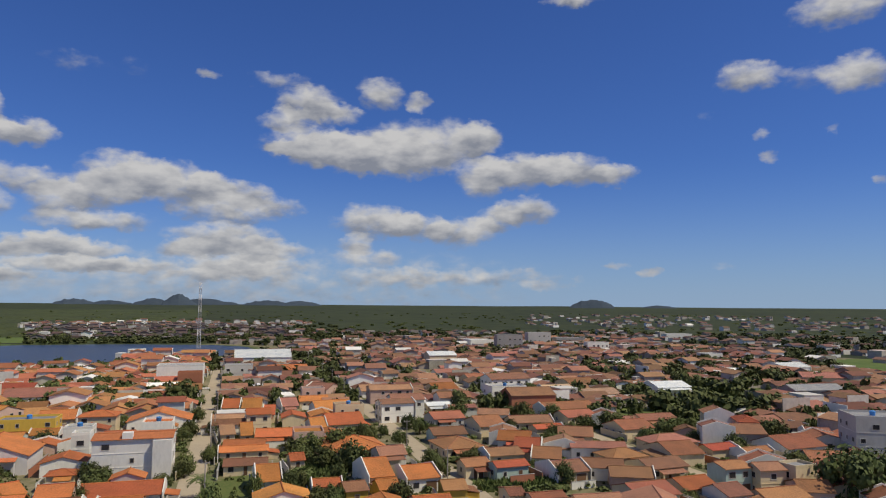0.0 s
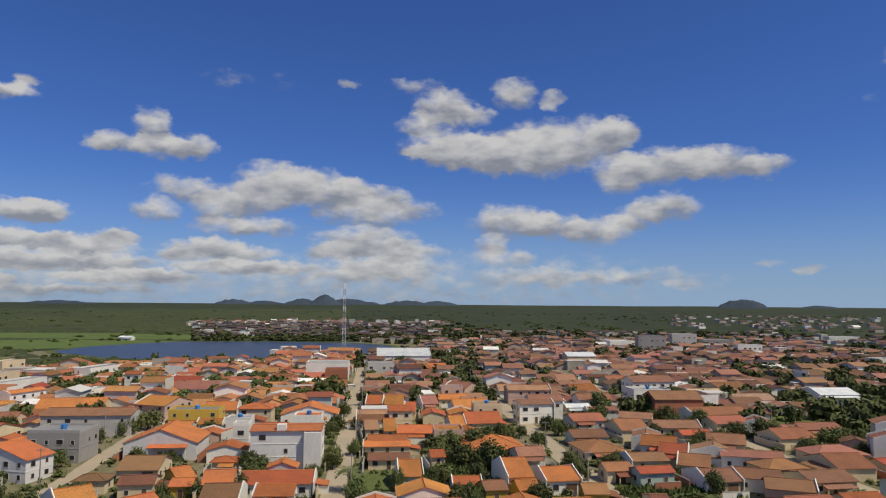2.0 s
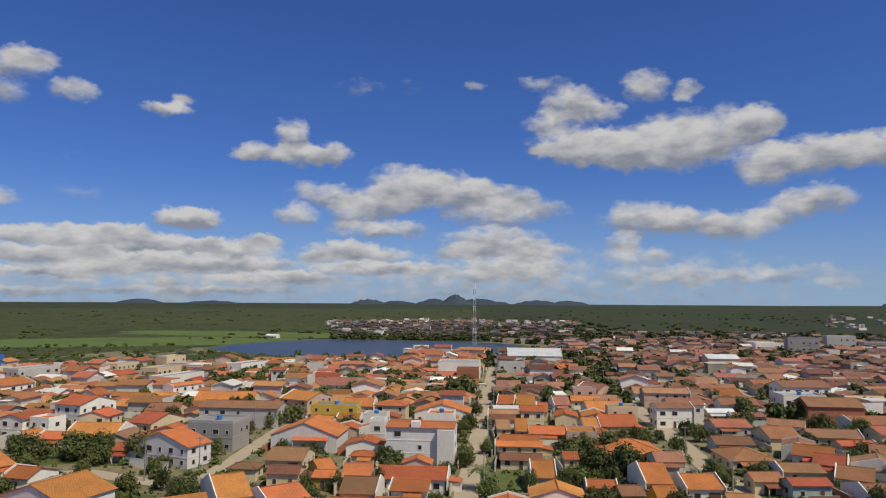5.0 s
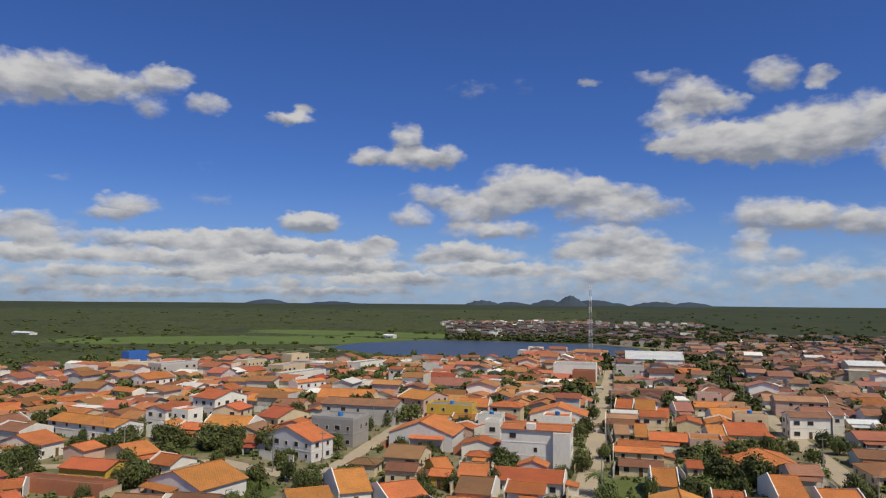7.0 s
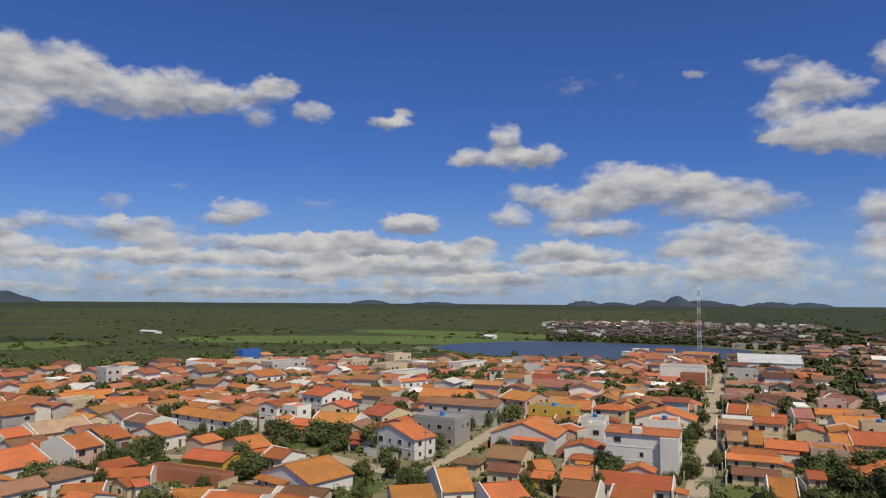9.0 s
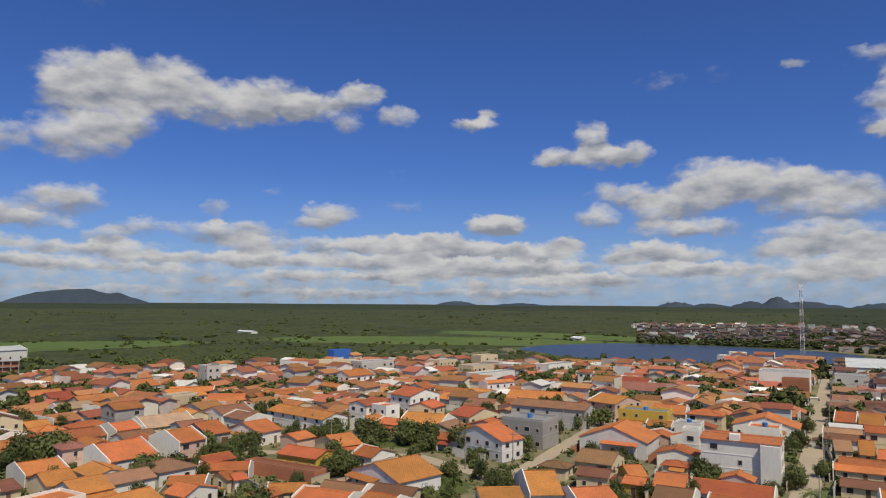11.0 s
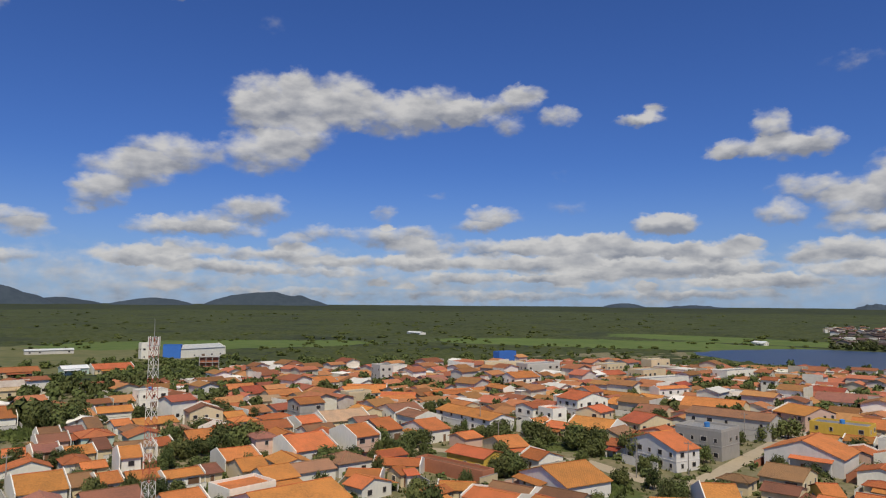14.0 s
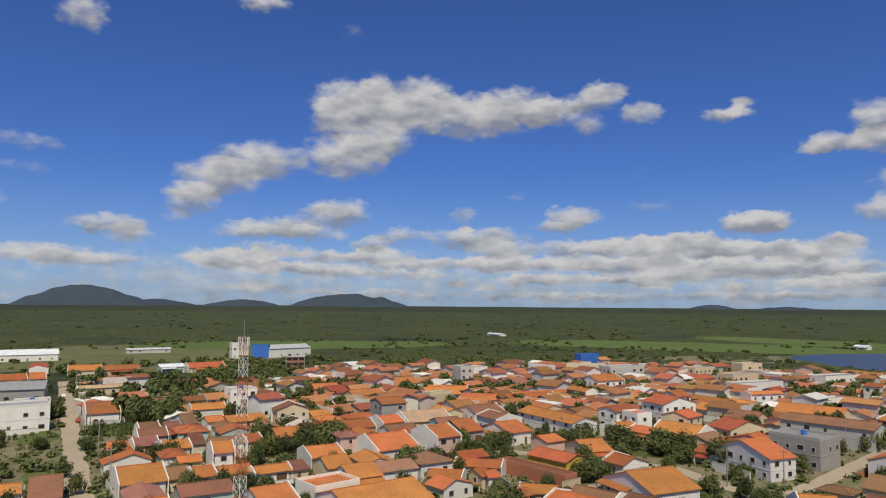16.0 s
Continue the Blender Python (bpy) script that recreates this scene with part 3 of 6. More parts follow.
def window_mesh(w, h):
    q = Geo()
    q.box(-w / 2, -0.03, 0, w / 2, 0.01, h)
    return ring(w, h, 0.1, -0.08, 0.02).mesh("window_frame", FRAME), q.mesh("pane", DARK_PANE)


def door_mesh(w, h):
    q = Geo()
    q.box(-w / 2, -0.04, 0, w / 2, 0.01, h)
    return ring(w, h, 0.09, -0.08, 0.02, False).mesh("door_frame", FRAME), q.mesh("leaf", DOOR)


WINDOWS = [window_mesh(1.2, 1.1), window_mesh(0.8, 1.0), window_mesh(1.6, 1.2)]
DOORS = [door_mesh(0.9, 2.1), door_mesh(2.4, 2.2)]
FOOTPRINTS, PLOTS, FLATS = [], [], []
HOUSES = [0]
rng = random.Random(11)

WALL_WORDS = {"white": "whitewashed", "cream": "cream-painted", "pink": "faded pink", "blue": "pale bluish-white", "yellow": "ochre-yellow", "greenish": "pale green",
              "grey": "bare grey concrete", "greywhite": "stained greyish-white", "brick": "bare red-brick", "whiteblock": "tall plain white", "plainwhite": "blank bright white", "bluepanel": "bright blue clad"}
TILE_WORDS = {"orange": "bright orange clay-tile roof", "red": "red clay-tile roof", "brown": "weathered brown tile roof", "pinktile": "faded pinkish tile roof",
              "faded": "faded orange clay-tile roof", "cream": "sandy pale tile roof", "whitetile": "white sheet-metal roof", "white": "white sheet roof", "grey": "grey slab roof"}


def house(x, y, turn, w, d, h, roof, wall, tile, storeys=1):
    """A house whose front, facing local -y, has its middle half its depth before (x, y)."""
    r = random.Random(HOUSES[0] * 7 + 3)
    HOUSES[0] += 1
    words = "low flat roof behind a parapet" if roof == "flat" else TILE_WORDS[tile]
    floors = {1: "single-storey", 2: "two-storey", 3: "three-storey"}[storeys]
    ob = tagged(new("house"), f"{WALL_WORDS[wall]} {floors} house, {words}", "house", group="houses of the town")
    ob.matrix_world = pose(x, y, 0, 0, 0, turn)
    FOOTPRINTS.append((x, y, math.hypot(w, d) / 2, min(w, d) / 2))
    PLOTS.append((x, y, radians(turn), w, d))
    if roof == "flat" and math.hypot(x, y) < 320 and wall not in ("bluepanel", "plainwhite"):
        FLATS.append((x, y, h + 0.12))
    ww, o, th = WALL[wall], 0.45, 0.14
    g = Geo()
    g.box(-w / 2, -d / 2, -0.3, w / 2, d / 2, h)
    low = 0.12 if wall == "whiteblock" else 0.28 if tile in ("whitetile", "white") else r.uniform(0.26, 0.38)
    if roof in ("gx", "gy"):
        span, run = (d, w) if roof == "gx" else (w, d)
        rise = span / 2 * low
        off = r.uniform(-0.12, 0.12) * span if span < 12 and roof == "gx" else 0.0

        def at(s, t, z):
            return (t, s, z) if roof == "gx" else (s, t, z)
        for e in (-run / 2, run / 2):
            tri = [at(-span / 2, e, h), at(span / 2, e, h), at(off, e, h + rise)]
            g.face(tri if (e > 0) == (roof == "gx") else tri[::-1])
        k = Geo()
        for s in (-1, 1):
            slope = rise / (span / 2 - s * off)
            edge = s * (span / 2 + o)
            z_edge = h - slope * o + 0.16
            a, b = at(edge, -run / 2 - o * 0.6, z_edge), at(edge, run / 2 + o * 0.6, z_edge)
            c, dd = at(off, run / 2 + o * 0.6, h + rise + 0.16), at(off, -run / 2 - o * 0.6, h + rise + 0.16)
            k.slab(*((a, b, c, dd) if (s > 0) == (roof == "gx") else (dd, c, b, a)), th)
        part("roof", k.mesh("roof", TILE[tile]), ob)
        cap = Geo()
        cap.bar(at(off, -run / 2 - o * 0.6, h + rise + 0.17), at(off, run / 2 + o * 0.6, h + rise + 0.17), 0.14, sides=6)
        part("ridge_cap", cap.mesh("ridge_cap", TILE[tile]), ob)
    elif roof == "hip":
        rise = min(w, d) / 2 * low
        e, z0 = (w - min(w, d)) / 2, h - 0.1
        f = (d - min(w, d)) / 2
        k = Geo()
        a = [(-w / 2 - o, -d / 2 - o, z0), (w / 2 + o, -d / 2 - o, z0), (w / 2 + o, d / 2 + o, z0), (-w / 2 - o, d / 2 + o, z0)]
        if w >= d:
            p, q = (-e - 0.01, 0, h + rise), (e + 0.01, 0, h + rise)
            sides = [(a[0], a[1], q, p), (a[2], a[3], p, q), (a[1], a[2], q), (a[3], a[0], p)]
        else:
            p, q = (0, -f - 0.01, h + rise), (0, f + 0.01, h + rise)
            sides = [(a[1], a[2], q, p), (a[3], a[0], p, q), (a[0], a[1], p), (a[2], a[3], q)]
        for s in sides:
            k.face(s)
        lower = [(u, v, z - th) for u, v, z in a]
        for i in range(4):
            j = (i + 1) % 4
            k.face((lower[i], lower[j], a[j], a[i]))
        k.face(lower[::-1])
        part("roof", k.mesh("roof", TILE[tile]), ob)
        cap = Geo()
        cap.bar((p[0], p[1], p[2] + 0.02), (q[0], q[1], q[2] + 0.02), 0.13, sides=6)
        for i in range(4):
            near = p if (Vector(a[i]) - Vector(p)).length < (Vector(a[i]) - Vector(q)).length else q
            cap.bar(a[i], near, 0.11, sides=4)
        part("ridge_cap", cap.mesh("ridge_cap", TILE[tile]), ob)
    else:
        k = Geo()
        k.box(-w / 2 + 0.2, -d / 2 + 0.2, h, w / 2 - 0.2, d / 2 - 0.2, h + 0.12)
        part("roof", k.mesh("roof", TILE[tile]), ob)
        q = Geo()
        t, top = 0.2, h + 0.7
        q.box(-w / 2, -d / 2, h, w / 2, -d / 2 + t, top)
        q.box(-w / 2, d / 2 - t, h, w / 2, d / 2, top)
        q.box(-w / 2, -d / 2 + t, h, -w / 2 + t, d / 2 - t, top)
        q.box(w / 2 - t, -d / 2 + t, h, w / 2, d / 2 - t, top)
        part("parapet", q.mesh("parapet", ww), ob)
    part("wall", g.mesh("wall", ww), ob)
    if storeys > 1:
        k = Geo()
        for s in range(1, storeys):
            z = h * s / storeys
            k.box(-w / 2 - 0.06, -d / 2 - 0.06, z - 0.1, w / 2 + 0.06, d / 2 + 0.06, z + 0.1)
        part("floor_band", k.mesh("floor_band", ww), ob)

    if roof in ("gx", "hip") and storeys == 1 and wall != "bluepanel" and r.random() < 0.22:
        # a lean-to at one side or at the back
        side = r.choice((-1, 1, 0))
        aw, ad, ah = r.uniform(2.2, 3.6), d * r.uniform(0.4, 0.7), h - 0.55
        k, q = Geo(), Geo()
        if side:
            x0, x1 = sorted((side * w / 2, side * (w / 2 + aw)))
            k.box(x0, -ad / 2, -0.3, x1, ad / 2, ah - 0.55)
            zi, zo = ah + 0.1, ah - 0.4
            za, zb = (zo, zi) if side < 0 else (zi, zo)
            q.slab((x0 - 0.02, -ad / 2 - 0.3, za), (x1 + 0.02, -ad / 2 - 0.3, zb), (x1 + 0.02, ad / 2 + 0.3, zb), (x0 - 0.02, ad / 2 + 0.3, za), 0.12)
        else:
            k.box(-ad / 2, d / 2, -0.3, ad / 2, d / 2 + aw, ah - 0.55)
            q.slab((-ad / 2 - 0.3, d / 2 + 0.02, ah + 0.1), (ad / 2 + 0.3, d / 2 + 0.02, ah + 0.1), (ad / 2 + 0.3, d / 2 + aw + 0.3, ah - 0.4), (-ad / 2 - 0.3, d / 2 + aw + 0.3, ah - 0.4), 0.12)
        part("annex_wall", k.mesh("annex_wall", ww), ob)
        part("annex_roof", q.mesh("annex_roof", TILE[r.choice((tile, tile, "brown"))]), ob)
    if roof == "gx" and storeys < 3 and wall in ("white", "cream", "blue", "pink", "greywhite") and r.random() < 0.45:
        # white end walls that stand over the roof
        for e in ((-1, 1) if r.random() < 0.5 else (r.choice((-1, 1)),)):
            k = Geo()
            x0, x1 = e * w / 2 - 0.11 + e * 0.45, e * w / 2 + 0.11 + e * 0.45
            prof = [(-d / 2 - 0.5, -0.3), (d / 2 + 0.5, -0.3), (d / 2 + 0.5, h + 0.35), (off, h + rise + 0.6), (-d / 2 - 0.5, h + 0.35)]
            k.v = [(x0, u, z) for u, z in prof] + [(x1, u, z) for u, z in prof]
            k.f = [(4, 3, 2, 1, 0), (5, 6, 7, 8, 9)] + [(i, (i + 1) % 5, 5 + (i + 1) % 5, 5 + i) for i in range(5)]
            part("party_wall", k.mesh("party_wall", WALL["white"]), ob)
    if wall == "whiteblock":
        k = Geo()
        k.box(w * 0.26, -d / 2 - 1.3, -0.3, w / 2, -d / 2, h - 0.3)
        part("projecting_bay", k.mesh("projecting_bay", ww), ob)
        k = Geo()
        k.box(-w * 0.13, -d / 2 - 0.3, h - 0.4, w * 0.0, -d / 2 + 1.6, h + 1.5)
        part("tank_housing", k.mesh("tank_housing", ww), ob)
    elif roof != "flat" and storeys == 1 and r.random() < 0.26 and w > 5:
        # a porch with a lower roof on posts
        pw, pd = w * r.uniform(0.5, 0.9), r.uniform(1.8, 2.8)
        px = r.uniform(-1, 1) * (w - pw) / 2
        k = Geo()
        k.slab((px - pw / 2, -d / 2 - pd, h - 0.85), (px + pw / 2, -d / 2 - pd, h - 0.85), (px + pw / 2, -d / 2 - 0.02, h - 0.3), (px - pw / 2, -d / 2 - 0.02, h - 0.3), 0.1)
        part("porch_roof", k.mesh("porch_roof", TILE[tile]), ob)
        for sx in (-1, 1):
            k = Geo()
            k.box(px + sx * (pw / 2 - 0.25) - 0.1, -d / 2 - pd + 0.15, 0, px + sx * (pw / 2 - 0.25) + 0.1, -d / 2 - pd + 0.35, h - 0.93)
            part("post", k.mesh("post", ww), ob)

    def opening(meshes, name, sub, m):
        f = part(name, meshes[0], ob, at=m)
        part(sub, meshes[1], f)

    if wall in ("bluepanel", "plainwhite", "brick"):
        return ob
    # openings on the front and on both ends
    sparse = wall == "whiteblock"
    for s in range(storeys):
        z = h * s / storeys + 1.0 * (0.9 if storeys > 1 else 1)
        for face, length, m in ((0, w, pose(0, -d / 2, 0)), (1, d, pose(w / 2, 0, 0, 0, 0, 90)), (2, d, pose(-w / 2, 0, 0, 0, 0, -90))):
            n = max(1, int(length / (5.5 if sparse else 3.2)))
            n = min(n, 5)
            if face and s == 0 and r.random() < 0.45:
                continue
            for i in range(n):
                if r.random() < (0.4 if sparse else 0.18):
                    continue
                u = (i + 0.5) * length / n - length / 2
                if face == 0 and s == 0 and i == n // 2:
                    opening(DOORS[r.random() < 0.25 and length > 6], "door", "leaf", m @ pose(u, 0, 0.05))
                    continue
                opening(WINDOWS[r.randrange(3) if storeys > 1 else r.randrange(2)], "window", "pane", m @ pose(u, 0, z))
    return ob


house(-21.0, 178.1, 0.0, 16.7, 10.0, 9.2, 'gx', 'whiteblock', 'red', 3)
house(-274.5, 50.4, 79.0, 10.9, 14.0, 6.0, 'flat', 'white', 'grey', 2)
house(-226.1, 122.0, 79.0, 6.8, 5.5, 2.9, 'gx', 'white', 'red', 1)
house(-184.3, 99.5, 79.0, 9.4, 10.0, 2.7, 'gx', 'cream', 'orange', 1)
house(-126.9, 77.5, 90.0, 10.4, 8.1, 3.6, 'flat', 'white', 'orange', 1)
house(-244.5, 166.0, 79.0, 13.7, 10.0, 3.1, 'gx', 'cream', 'red', 1)
house(-201.3, 146.8, 79.0, 9.2, 10.0, 6.0, 'gx', 'grey', 'red', 2)
house(-275.3, 164.9, 79.0, 11.6, 9.0, 2.9, 'gx', 'cream', 'red', 1)
house(-234.6, 151.6, 79.0, 11.9, 9.0, 2.9, 'gx', 'cream', 'cream', 1)
house(-162.2, 162.4, 349.0, 10.9, 9.0, 4.2, 'gx', 'white', 'brown', 1)
house(-151.4, 177.6, 349.0, 28.4, 10.0, 4.2, 'gx', 'blue', 'orange', 2)
house(-173.0, 195.5, 349.0, 12.9, 9.0, 3.2, 'gx', 'cream', 'red', 1)
house(-113.3, 134.1, 0.0, 11.9, 9.0, 3.6, 'gx', 'yellow', 'orange', 1)
house(-85.4, 130.0, 343.6, 15.8, 12.0, 3.4, 'gy', 'blue', 'orange', 1)
house(-82.3, 169.5, 342.4, 17.1, 8.0, 5.2, 'gy', 'blue', 'orange', 2)
house(-85.0, 224.2, 0.0, 25.8, 10.0, 6.0, 'gx', 'greywhite', 'brown', 2)
house(-53.6, 191.9, 0.0, 17.8, 14.0, 4.4, 'gy', 'blue', 'orange', 1)
house(-57.2, 236.5, 0.0, 15.7, 9.0, 5.0, 'flat', 'yellow', 'grey', 2)
house(-58.6, 156.6, 0.0, 6.3, 5.1, 2.9, 'hip', 'cream', 'brown', 1)
house(-52.0, 168.9, 0.0, 8.9, 11.0, 2.7, 'gx', 'cream', 'brown', 1)
house(-38.7, 150.4, 0.0, 4.2, 4.5, 2.9, 'gx', 'yellow', 'orange', 1)
house(-20.0, 152.7, 0.0, 14.6, 8.0, 2.9, 'gx', 'white', 'orange', 1)
house(-34.7, 172.2, 0.0, 5.5, 4.5, 2.9, 'hip', 'cream', 'orange', 1)
house(-35.6, 196.9, 0.0, 4.2, 4.5, 6.8, 'flat', 'white', 'grey', 2)
house(-19.8, 159.3, 0.0, 6.1, 4.4, 4.2, 'gy', 'greywhite', 'orange', 1)
house(-40.1, 218.1, 0.0, 7.4, 6.1, 5.0, 'flat', 'white', 'grey', 2)
house(-49.5, 222.7, 0.0, 6.8, 5.6, 3.1, 'gx', 'white', 'orange', 1)
house(-21.1, 239.2, 0.0, 18.1, 12.0, 3.6, 'gy', 'white', 'orange', 1)
house(-24.3, 372.2, 0.0, 21.5, 14.0, 8.7, 'flat', 'plainwhite', 'grey', 2)
house(-18.8, 351.0, 0.0, 10.7, 8.0, 7.0, 'flat', 'brick', 'red', 2)
house(3.5, 189.9, 0.0, 11.8, 6.0, 2.5, 'gx', 'cream', 'orange', 1)
house(-133.0, 292.1, 90.0, 10.1, 6.4, 6.0, 'gx', 'grey', 'red', 2)
house(-112.0, 342.9, 0.0, 7.1, 5.8, 6.0, 'gx', 'white', 'red', 2)
house(-90.3, 338.6, 0.0, 20.7, 9.0, 3.6, 'gx', 'white', 'red', 1)
house(-151.8, 249.3, 349.0, 9.3, 7.0, 5.5, 'gy', 'white', 'orange', 2)
house(-193.1, 339.3, 79.0, 15.4, 9.0, 3.1, 'gx', 'cream', 'red', 1)
house(-206.3, 363.2, 79.0, 16.5, 9.0, 6.0, 'flat', 'cream', 'grey', 2)
house(-172.0, 339.5, 79.0, 18.2, 10.0, 6.5, 'flat', 'cream', 'grey', 2)
house(3.2, 386.2, 0.0, 14.0, 10.0, 7.0, 'flat', 'greywhite', 'grey', 2)
house(30.2, 276.7, 0.0, 10.8, 9.0, 2.9, 'gx', 'cream', 'orange', 1)
house(31.2, 288.1, 0.0, 8.8, 7.3, 5.6, 'flat', 'pink', 'grey', 2)
house(59.6, 246.3, 0.0, 11.6, 9.0, 6.4, 'gx', 'white', 'pinktile', 2)
house(60.6, 198.8, 0.0, 10.0, 8.1, 2.7, 'gx', 'greenish', 'brown', 1)
house(134.5, 206.2, 0.0, 12.9, 9.0, 2.9, 'gx', 'cream', 'brown', 1)
house(82.0, 262.1, 0.0, 12.7, 9.0, 4.5, 'gx', 'white', 'brown', 1)
house(105.8, 266.8, 0.0, 14.7, 10.0, 7.0, 'flat', 'white', 'grey', 2)
house(18.4, 466.9, 0.0, 33.7, 28.5, 6.0, 'gx', 'white', 'whitetile', 1)
house(-580.2, 186.3, 79.0, 32.6, 6.0, 3.0, 'gx', 'greywhite', 'whitetile', 1)
house(-460.1, 87.1, 169.0, 34.0, 8.4, 2.9, 'gx', 'cream', 'red', 1)
house(-282.9, 362.5, 79.0, 14.5, 6.0, 9.0, 'flat', 'bluepanel', 'grey', 1)
house(-651.5, 647.7, 349.0, 31.0, 9.0, 2.4, 'gx', 'white', 'whitetile', 1)
house(-252.5, 744.9, 349.0, 13.4, 8.0, 3.0, 'gx', 'white', 'whitetile', 1)
house(218.0, 615.5, 0.0, 22.4, 20.0, 7.0, 'flat', 'white', 'whitetile', 1)
house(133.9, 455.7, 0.0, 18.8, 15.0, 6.0, 'gx', 'cream', 'whitetile', 1)
house(324.5, 425.5, 0.0, 12.7, 12.0, 6.0, 'flat', 'white', 'grey', 2)
house(-255.0, 40.4, 84.0, 21.7, 12.0, 7.8, 'flat', 'white', 'grey', 2)
house(-294.8, 46.7, 74.0, 23.2, 13.5, 9.0, 'gx', 'grey', 'grey', 2)
house(-255.1, 67.4, 80.6, 9.4, 14.5, 3.9, 'gx', 'white', 'red', 1)
house(-330.6, 87.5, 84.0, 19.5, 5.0, 3.2, 'gx', 'cream', 'cream', 1)
house(-158.0, 49.7, 81.2, 8.5, 14.5, 3.2, 'gx', 'white', 'orange', 1)
house(-157.2, 57.4, 81.3, 4.3, 10.0, 2.6, 'gx', 'cream', 'brown', 1)
house(-154.4, 61.6, 84.0, 4.1, 9.0, 2.8, 'gx', 'white', 'orange', 1)
house(-162.8, 69.8, 75.6, 4.0, 9.9, 5.6, 'gx', 'white', 'orange', 2)
house(-169.9, 64.6, 82.9, 5.1, 6.4, 2.6, 'gx', 'cream', 'orange', 1)
house(-187.7, 67.6, 84.0, 6.1, 9.7, 2.8, 'gx', 'cream', 'orange', 1)
house(-196.2, 56.1, 75.1, 4.7, 8.2, 2.6, 'gx', 'cream', 'orange', 1)
house(-196.8, 63.0, 82.0, 5.3, 9.0, 2.6, 'gx', 'pink', 'pinktile', 1)
house(-191.0, 74.4, 84.0, 3.2, 10.0, 2.6, 'gx', 'cream', 'brown', 1)
house(-185.3, 80.8, 74.0, 9.0, 5.3, 2.6, 'gx', 'cream', 'brown', 1)
house(-184.4, 87.5, 84.0, 3.7, 8.6, 2.6, 'gx', 'cream', 'orange', 1)
house(-147.0, 74.6, 84.0, 7.6, 4.9, 2.8, 'gx', 'white', 'orange', 1)
house(-126.6, 64.5, 84.0, 7.0, 10.1, 2.8, 'gx', 'white', 'orange', 1)
house(-224.2, 84.2, 84.0, 4.0, 13.2, 2.8, 'gx', 'white', 'brown', 1)
house(-220.1, 91.5, 84.0, 5.1, 7.6, 2.8, 'gx', 'white', 'orange', 1)
house(-217.1, 100.7, 82.8, 12.2, 8.9, 2.6, 'gx', 'cream', 'orange', 1)
house(-217.7, 70.6, 82.2, 4.9, 9.6, 2.6, 'gx', 'cream', 'brown', 1)
house(-219.1, 77.7, 84.0, 4.2, 8.2, 2.6, 'gx', 'cream', 'pinktile', 1)
house(-248.2, 100.6, 79.8, 11.0, 9.3, 2.8, 'gx', 'white', 'orange', 1)
house(-247.4, 122.7, 84.0, 6.0, 10.2, 2.8, 'gx', 'white', 'red', 1)
house(-237.0, 126.0, 84.0, 7.3, 9.1, 2.8, 'gx', 'white', 'red', 1)
house(-427.1, 103.3, 77.3, 15.9, 14.5, 2.8, 'gx', 'cream', 'orange', 1)
house(-420.5, 120.2, 84.0, 18.3, 14.5, 2.8, 'gx', 'cream', 'red', 1)
house(-408.7, 163.6, 84.0, 20.5, 14.5, 2.8, 'gx', 'cream', 'orange', 1)
house(-411.7, 145.0, 84.0, 13.4, 9.2, 3.5, 'gx', 'greenish', 'white', 1)
house(-395.8, 63.9, 84.0, 10.5, 12.5, 2.8, 'gx', 'cream', 'orange', 1)
house(-393.8, 73.7, 84.0, 6.6, 13.4, 2.8, 'gx', 'cream', 'orange', 1)
house(-266.9, 122.0, 84.0, 10.6, 8.0, 6.0, 'flat', 'white', 'grey', 2)
house(-160.4, 32.7, 77.6, 5.5, 14.5, 2.6, 'gx', 'cream', 'brown', 1)
house(-162.9, 26.0, 81.5, 5.0, 7.3, 3.0, 'gx', 'white', 'orange', 1)
house(-114.3, 80.2, 85.0, 17.8, 14.5, 3.0, 'gx', 'white', 'orange', 1)
house(-154.9, 92.6, 78.0, 7.9, 10.7, 3.0, 'gx', 'cream', 'orange', 1)
house(-147.8, 80.6, 84.0, 4.6, 8.5, 2.6, 'gx', 'cream', 'brown', 1)
house(-151.9, 109.8, 84.0, 11.1, 14.5, 3.5, 'gx', 'blue', 'orange', 1)
house(-147.3, 123.5, 84.0, 6.7, 12.2, 5.4, 'gx', 'pink', 'orange', 2)
house(-157.7, 141.7, 84.0, 7.3, 12.8, 3.5, 'gx', 'grey', 'orange', 1)
house(-147.5, 150.5, 84.0, 8.2, 13.3, 3.7, 'gx', 'white', 'orange', 1)
house(-180.5, 171.5, 77.6, 11.3, 11.5, 3.5, 'gx', 'white', 'brown', 1)
house(-111.8, 123.9, 359.1, 21.3, 4.0, 2.4, 'flat', 'brick', 'brown', 1)
house(-115.0, 109.3, 79.7, 2.6, 5.4, 2.8, 'gx', 'cream', 'orange', 1)
house(-98.7, 102.4, 87.7, 7.4, 5.0, 2.8, 'gx', 'cream', 'orange', 1)
house(-86.1, 108.4, 5.0, 10.4, 8.3, 3.0, 'gx', 'white', 'orange', 1)
house(-184.6, 120.9, 76.4, 11.1, 9.8, 2.8, 'gx', 'cream', 'red', 1)
house(-185.9, 134.6, 84.0, 6.9, 10.4, 2.8, 'gx', 'cream', 'orange', 1)
house(-183.3, 147.4, 77.2, 15.0, 12.9, 2.6, 'gx', 'cream', 'cream', 1)
house(-203.5, 190.1, 74.7, 16.3, 6.1, 2.8, 'gx', 'cream', 'orange', 1)
house(-229.5, 193.9, 74.2, 14.5, 13.3, 2.8, 'gx', 'white', 'orange', 1)
house(-272.4, 206.4, 84.0, 12.0, 14.5, 2.8, 'gx', 'white', 'orange', 1)
